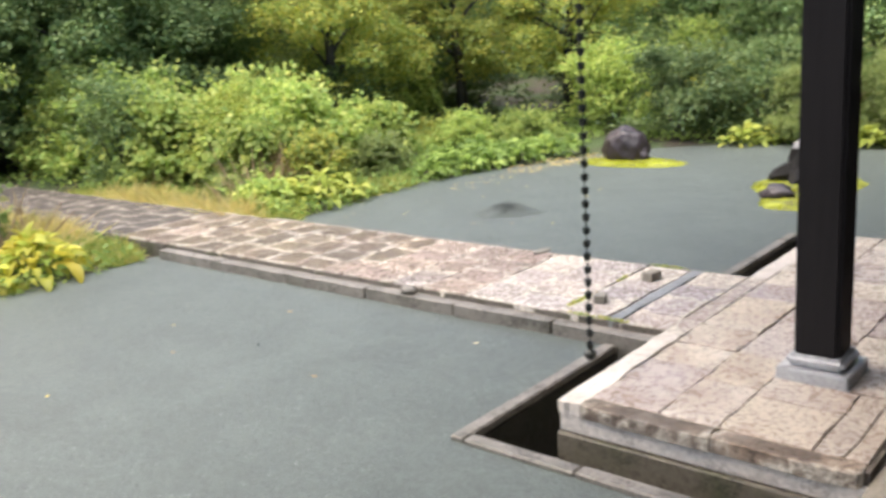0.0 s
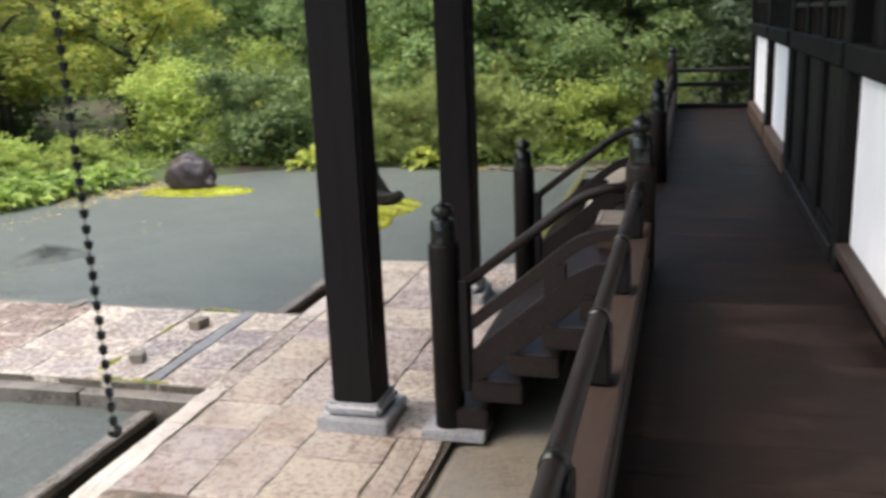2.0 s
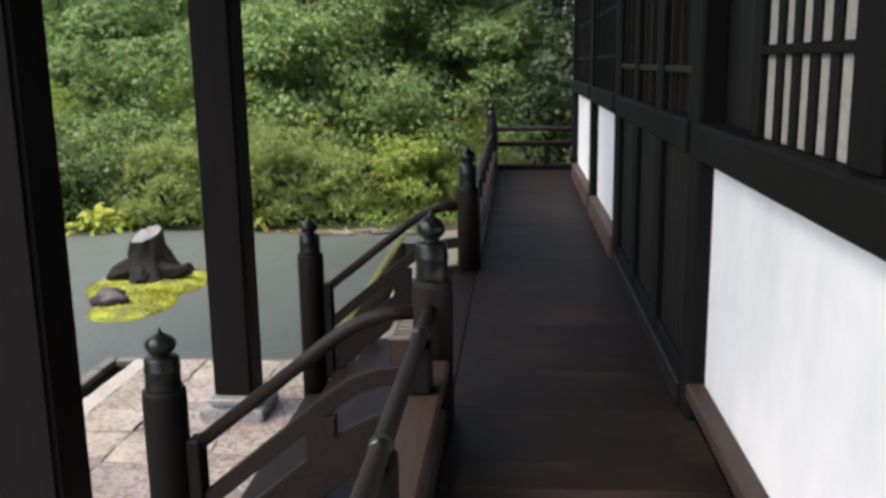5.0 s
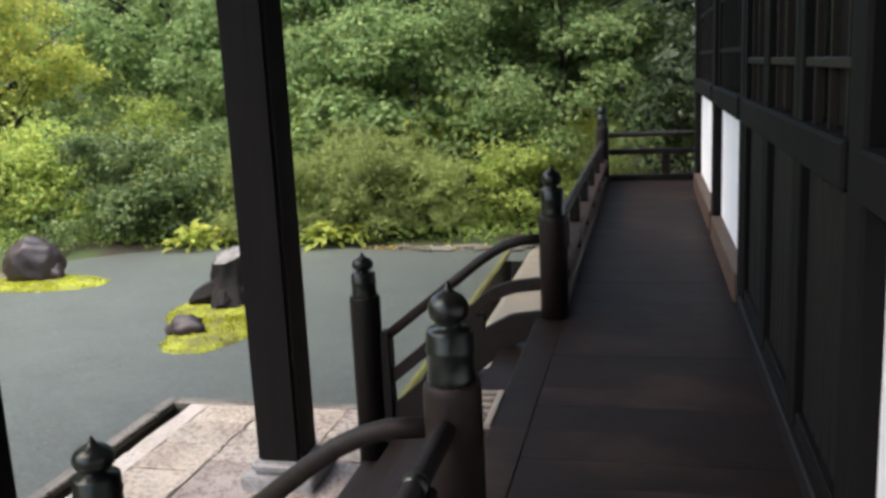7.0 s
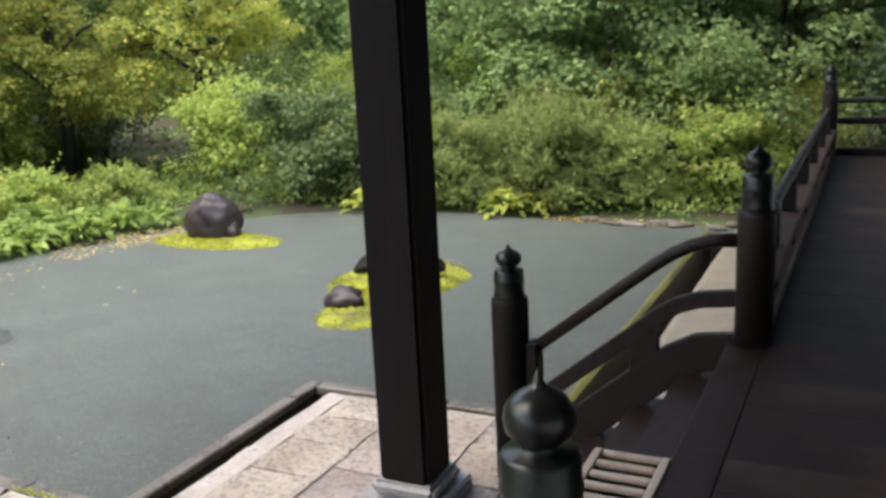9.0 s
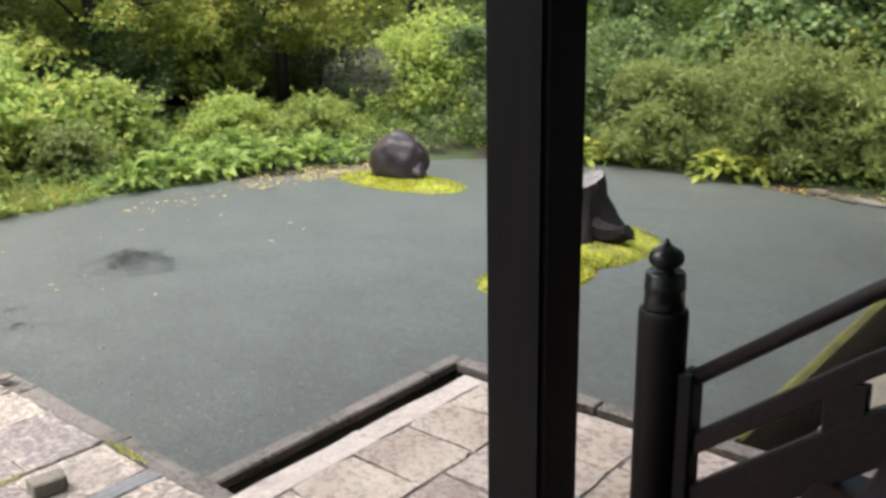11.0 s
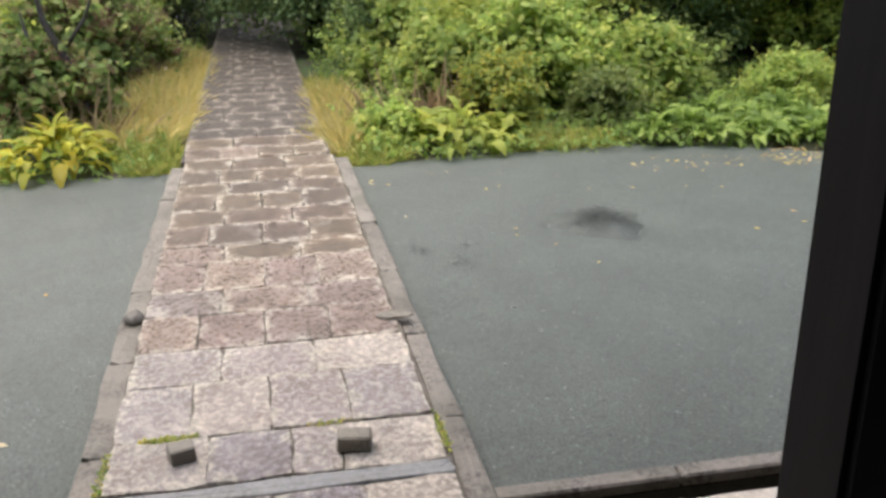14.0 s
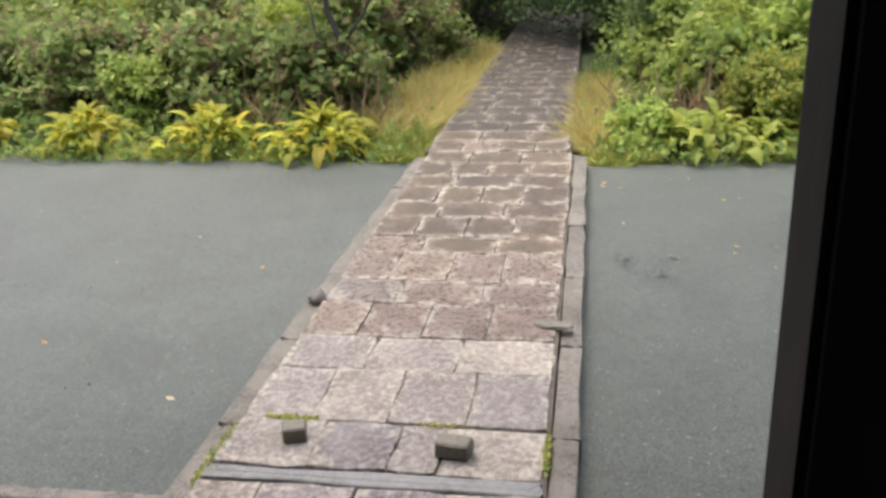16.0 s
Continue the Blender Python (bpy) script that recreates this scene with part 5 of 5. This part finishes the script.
# loose stones on the path
for x, y, s, dz, lab, mm in ((-3.80, -0.72, (0.05, 0.06, 0.08), 0.0, "small grey block of stone on the path", "apron"), (-3.74, 0.10, (0.055, 0.085, 0.08), 0.0, "small reddish block of stone on the path", "apron"),
                        (-5.66, -1.15, (0.085, 0.06, 0.075), -0.05, "rounded brown stone on the path's kerb", "kerb"), (-5.25, 0.52, (0.06, 0.11, 0.035), 0.0, "flat chip of grey stone on the path", "apron")):
    bm = box(-s[0], s[0], -s[1], s[1], 0, s[2], s[2] * 0.1, 1) if mm in ("pale", "apron") and s[2] > 0.05 else lump("s", s[0] * 1.1, s[1] * 1.1, s[2], x, 2, 0.45)
    for v in bm.verts:
        v.co += 0.008 * Vector((noise.noise(v.co * 20), noise.noise(v.co * 20 + Vector((5, 0, 0))), 0))
    o = part("loose_stone", bm, M[mm], smooth=mm == "kerb")
    o.location = (x, y, dz)
    o.rotation_euler = (0, 0, 0.3 if y < 0 else -0.15)
    tagged(o, lab, "stone")
# flat edging stones at the far bed
for k in range(7):
    o = part("edging_stone", lump("e", 0.17 + 0.05 * math.sin(k * 7), 0.08, 0.07, k * 3.3, 2, 0.4), M["kerb"] if k in (2, 3, 5) else M["mossy"], smooth=True)
    o.location = (-3.1 + k * 0.33 + 0.1 * math.sin(k * 3), 9.2 + 0.12 * math.cos(k * 2), GRAVEL)
    o.rotation_euler = (0, 0, math.sin(k * 5) * 0.5)
    tagged(o, "flat weathered edging stone at the bed", "stone", "edging stones")

# rain chain of small cups
rc = tagged(empty("rain_chain", (-3.15, -1.965, 0.03)), "dark metal rain chain of small cups hanging to the drain", "rain chain")
bm0 = lathe([(0.012, 0.0), (0.022, 0.006), (0.028, 0.046), (0.029, 0.05), (0.025, 0.05), (0.016, 0.012)], 12)
cup = bpy.data.meshes.new("cup")
bm0.to_mesh(cup)
bm0.free()
cup.materials.append(M["cap"])
top = 5.04
k = 0
while 0.07 + k * 0.094 < top - 0.1:
    o = new("cup", cup)
    o.parent = rc
    o.location = (0, 0, 0.07 + k * 0.094)
    k += 1
part("link_wire", tube([(0, 0, 0.0), (0, 0, top / 2), (0, 0, top)], 0.005, 6), M["cap"], rc)
part("weight", lathe([(0.03, 0), (0.045, 0.02), (0.045, 0.05), (0.02, 0.07)], 12), M["cap"], rc)

# slatted box on the top step
ob_ = tagged(empty("offering_box", (-0.22, -0.175, 0.902)), "small pale wooden box with a slatted top", "wooden box")
part("front_panel", box(-0.12, -0.105, -0.195, 0.195, 0.0, 0.165, 0.003), M["sill"], ob_)
part("back_panel", box(0.105, 0.12, -0.195, 0.195, 0.0, 0.165, 0.003), M["sill"], ob_)
part("side_panel", box(-0.104, 0.104, -0.195, -0.18, 0.0, 0.165, 0.003), M["sill"], ob_)
part("side_panel", box(-0.104, 0.104, 0.18, 0.195, 0.0, 0.165, 0.003), M["sill"], ob_)
part("bottom_board", box(-0.104, 0.104, -0.179, 0.179, 0.004, 0.016), M["dark"], ob_)
part("rim", box(-0.125, -0.095, -0.2, 0.2, 0.166, 0.186, 0.004), M["cutwood"], ob_)
part("rim", box(0.095, 0.125, -0.2, 0.2, 0.166, 0.186, 0.004), M["cutwood"], ob_)
for k in range(6):
    yy = -0.2 + k * 0.074
    part("slat", box(-0.094, 0.094, yy, yy + 0.03, 0.166, 0.184, 0.004), M["cutwood"], ob_)

# loose grit over the court
k = 20000
gx, gy = nrng.uniform(-9.9, -3.6, k), nrng.uniform(-6.0, 8.4, k)
keep = ~((gy > -1.32) & (gy < 0.74)) & ~((gy > 7.0) & (gx < -8.8))
P = np.stack([gx, gy, np.full(k, GRAVEL + 0.003)], 1)[keep]
LL = nrng.uniform(0.009, 0.024, len(P))
tagged(link("loose_grit", quads("loose_grit", P, unit(len(P)) * [1, 1, 0.25], unit(len(P)) * 0.4 + np.array([0, 0, 1.0]), LL, LL * 0.8), M["grit"]), "loose grey grit lying over the gravel", "grit", kind="stuff")


# ---- paving and planks, piece by piece ----
rng = random.Random(21)
y = -13.9
while y < 7.4:
    wdt = rng.uniform(0.21, 0.27)
    y2 = min(y + wdt, 7.5)
    dz = rng.uniform(-0.0008, 0.0008)
    o = part("plank", box(0.062, 1.05 if y2 < 6.4 else 3.0, y + 0.0003, y2 - 0.0003, FLOOR - 0.05, FLOOR + dz, 0.0008), M["plank"], veranda)
    y = y2

def lay(x0, x1, y0, y1, material, parent, gap=0.007, thick=0.09, z=0.0):
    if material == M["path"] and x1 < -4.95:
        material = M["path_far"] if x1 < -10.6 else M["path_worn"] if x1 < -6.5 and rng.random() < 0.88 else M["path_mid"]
    o = link("slab", slab_mesh("slab", x1 - x0 - gap, y1 - y0 - gap, thick, rng), material, parent)
    o.location = ((x0 + x1) / 2, (y0 + y1) / 2, z + rng.uniform(-0.005, 0.004))
    o.rotation_euler = (rng.uniform(-0.006, 0.006), rng.uniform(-0.006, 0.006), rng.uniform(-0.008, 0.008))
    return o


# terrace: pale kerb, then strips of slabs
for y, end in ((-2.64, -1.13), (0.55, 2.42)):
    while y < end - 0.01:
        y2 = y + rng.uniform(0.7, 1.0)
        if end - y2 < 0.45:
            y2 = end
        lay(-3.0, -2.83, y, y2, M["pale"], terrace, 0.006)
        y = y2
lay(-3.0, -2.83, -1.13, 0.55, M["path"], terrace, 0.008)
STRIPS = ((-2.83, -2.35, (-2.50, -2.08, -1.67, -1.27, -0.84, -0.44, 0.0, 0.43, 0.85, 1.27, 1.68, 2.06, 2.42)),
          (-2.35, -1.96, (-2.50, -1.85, -1.27)), (-1.96, -1.41, (-2.50, -1.95, -1.60)), (-1.96, -1.69, (-1.60, -1.27)),
          (-1.41, -1.24, (-2.50, -1.60)), (-1.24, -1.12, (-2.50, -1.60)),
          (-2.35, -1.69, (-1.27, -0.72, -0.15, 0.35, 0.83, 1.43, 1.95, 2.42)),
          (-1.69, -1.12, (-1.60, -1.05, -0.52, 0.0, 0.5, 1.0, 1.5, 2.0, 2.42)))
for x0, x1, ends in STRIPS:
    for y, y2 in zip(ends, ends[1:]):
        lay(x0, x1, y, y2, M["slab"], terrace, 0.009)
for x, x2 in ((-2.83, -1.95), (-1.95, -1.12)):
    lay(x, x2, -2.66, -2.50, M["path_worn"], terrace, 0.004)

# path: rows of four and three slabs by turns between two kerbs
path = tagged(part("stone_path", box(-9.9, -3.0, -1.079, 0.554, -0.4, -0.018), M["joint"]), "wet path of worn pink and buff stone slabs", "path", kind="structure")
x = -3.0
lay(-3.42, -3.0, -1.075, -0.75, M["path"], path)
lay(-3.42, -3.0, -0.75, -0.31, M["path"], path)
lay(-3.42, -3.0, -0.31, 0.12, M["path"], path)
lay(-3.42, -3.0, 0.12, 0.54, M["path"], path)
lay(-3.55, -3.43, -1.075, 0.54, M["bar"], path, 0.008)
ROWS = [-3.56, -3.99, -4.59, -5.03, -5.56, -5.98, -6.58, -6.97, -7.49, -7.94, -8.47, -8.89, -9.40, -9.91]
while ROWS[-1] > -29:
    ROWS.append(ROWS[-1] - (0.54 if len(ROWS) % 2 else 0.50))
for k, (x, x2) in enumerate(zip(ROWS, ROWS[1:])):
    js = (-0.60, -0.21, 0.05) if k == 0 else (-0.70, -0.29, 0.12) if k % 2 else (-0.57, 0.0)
    lim = (-1.075, 0.54) if x > -9.9 else (-1.10, 0.50)
    cuts = [lim[0]] + [j + rng.uniform(-0.02, 0.02) for j in js] + [lim[1]]
    for a, b in zip(cuts, cuts[1:]):
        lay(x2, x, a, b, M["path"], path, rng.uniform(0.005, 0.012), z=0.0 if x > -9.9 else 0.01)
part("path_bed", box(-29.6, -9.9, -1.12, 0.52, -0.4, -0.012), M["joint"], path)
for y0, y1 in ((-1.235, -1.08), (0.555, 0.70)):
    for x, x2 in ((-3.02, -3.99), (-3.99, -5.05), (-5.05, -6.2), (-6.2, -7.4), (-7.4, -8.6), (-8.6, -9.85)):
        o = lay(x2, x, y0, y1, M["kerb"], path, 0.008, 0.3, -0.055 if y0 < 0 else -0.035)
        o.rotation_euler = (0, 0, 0)
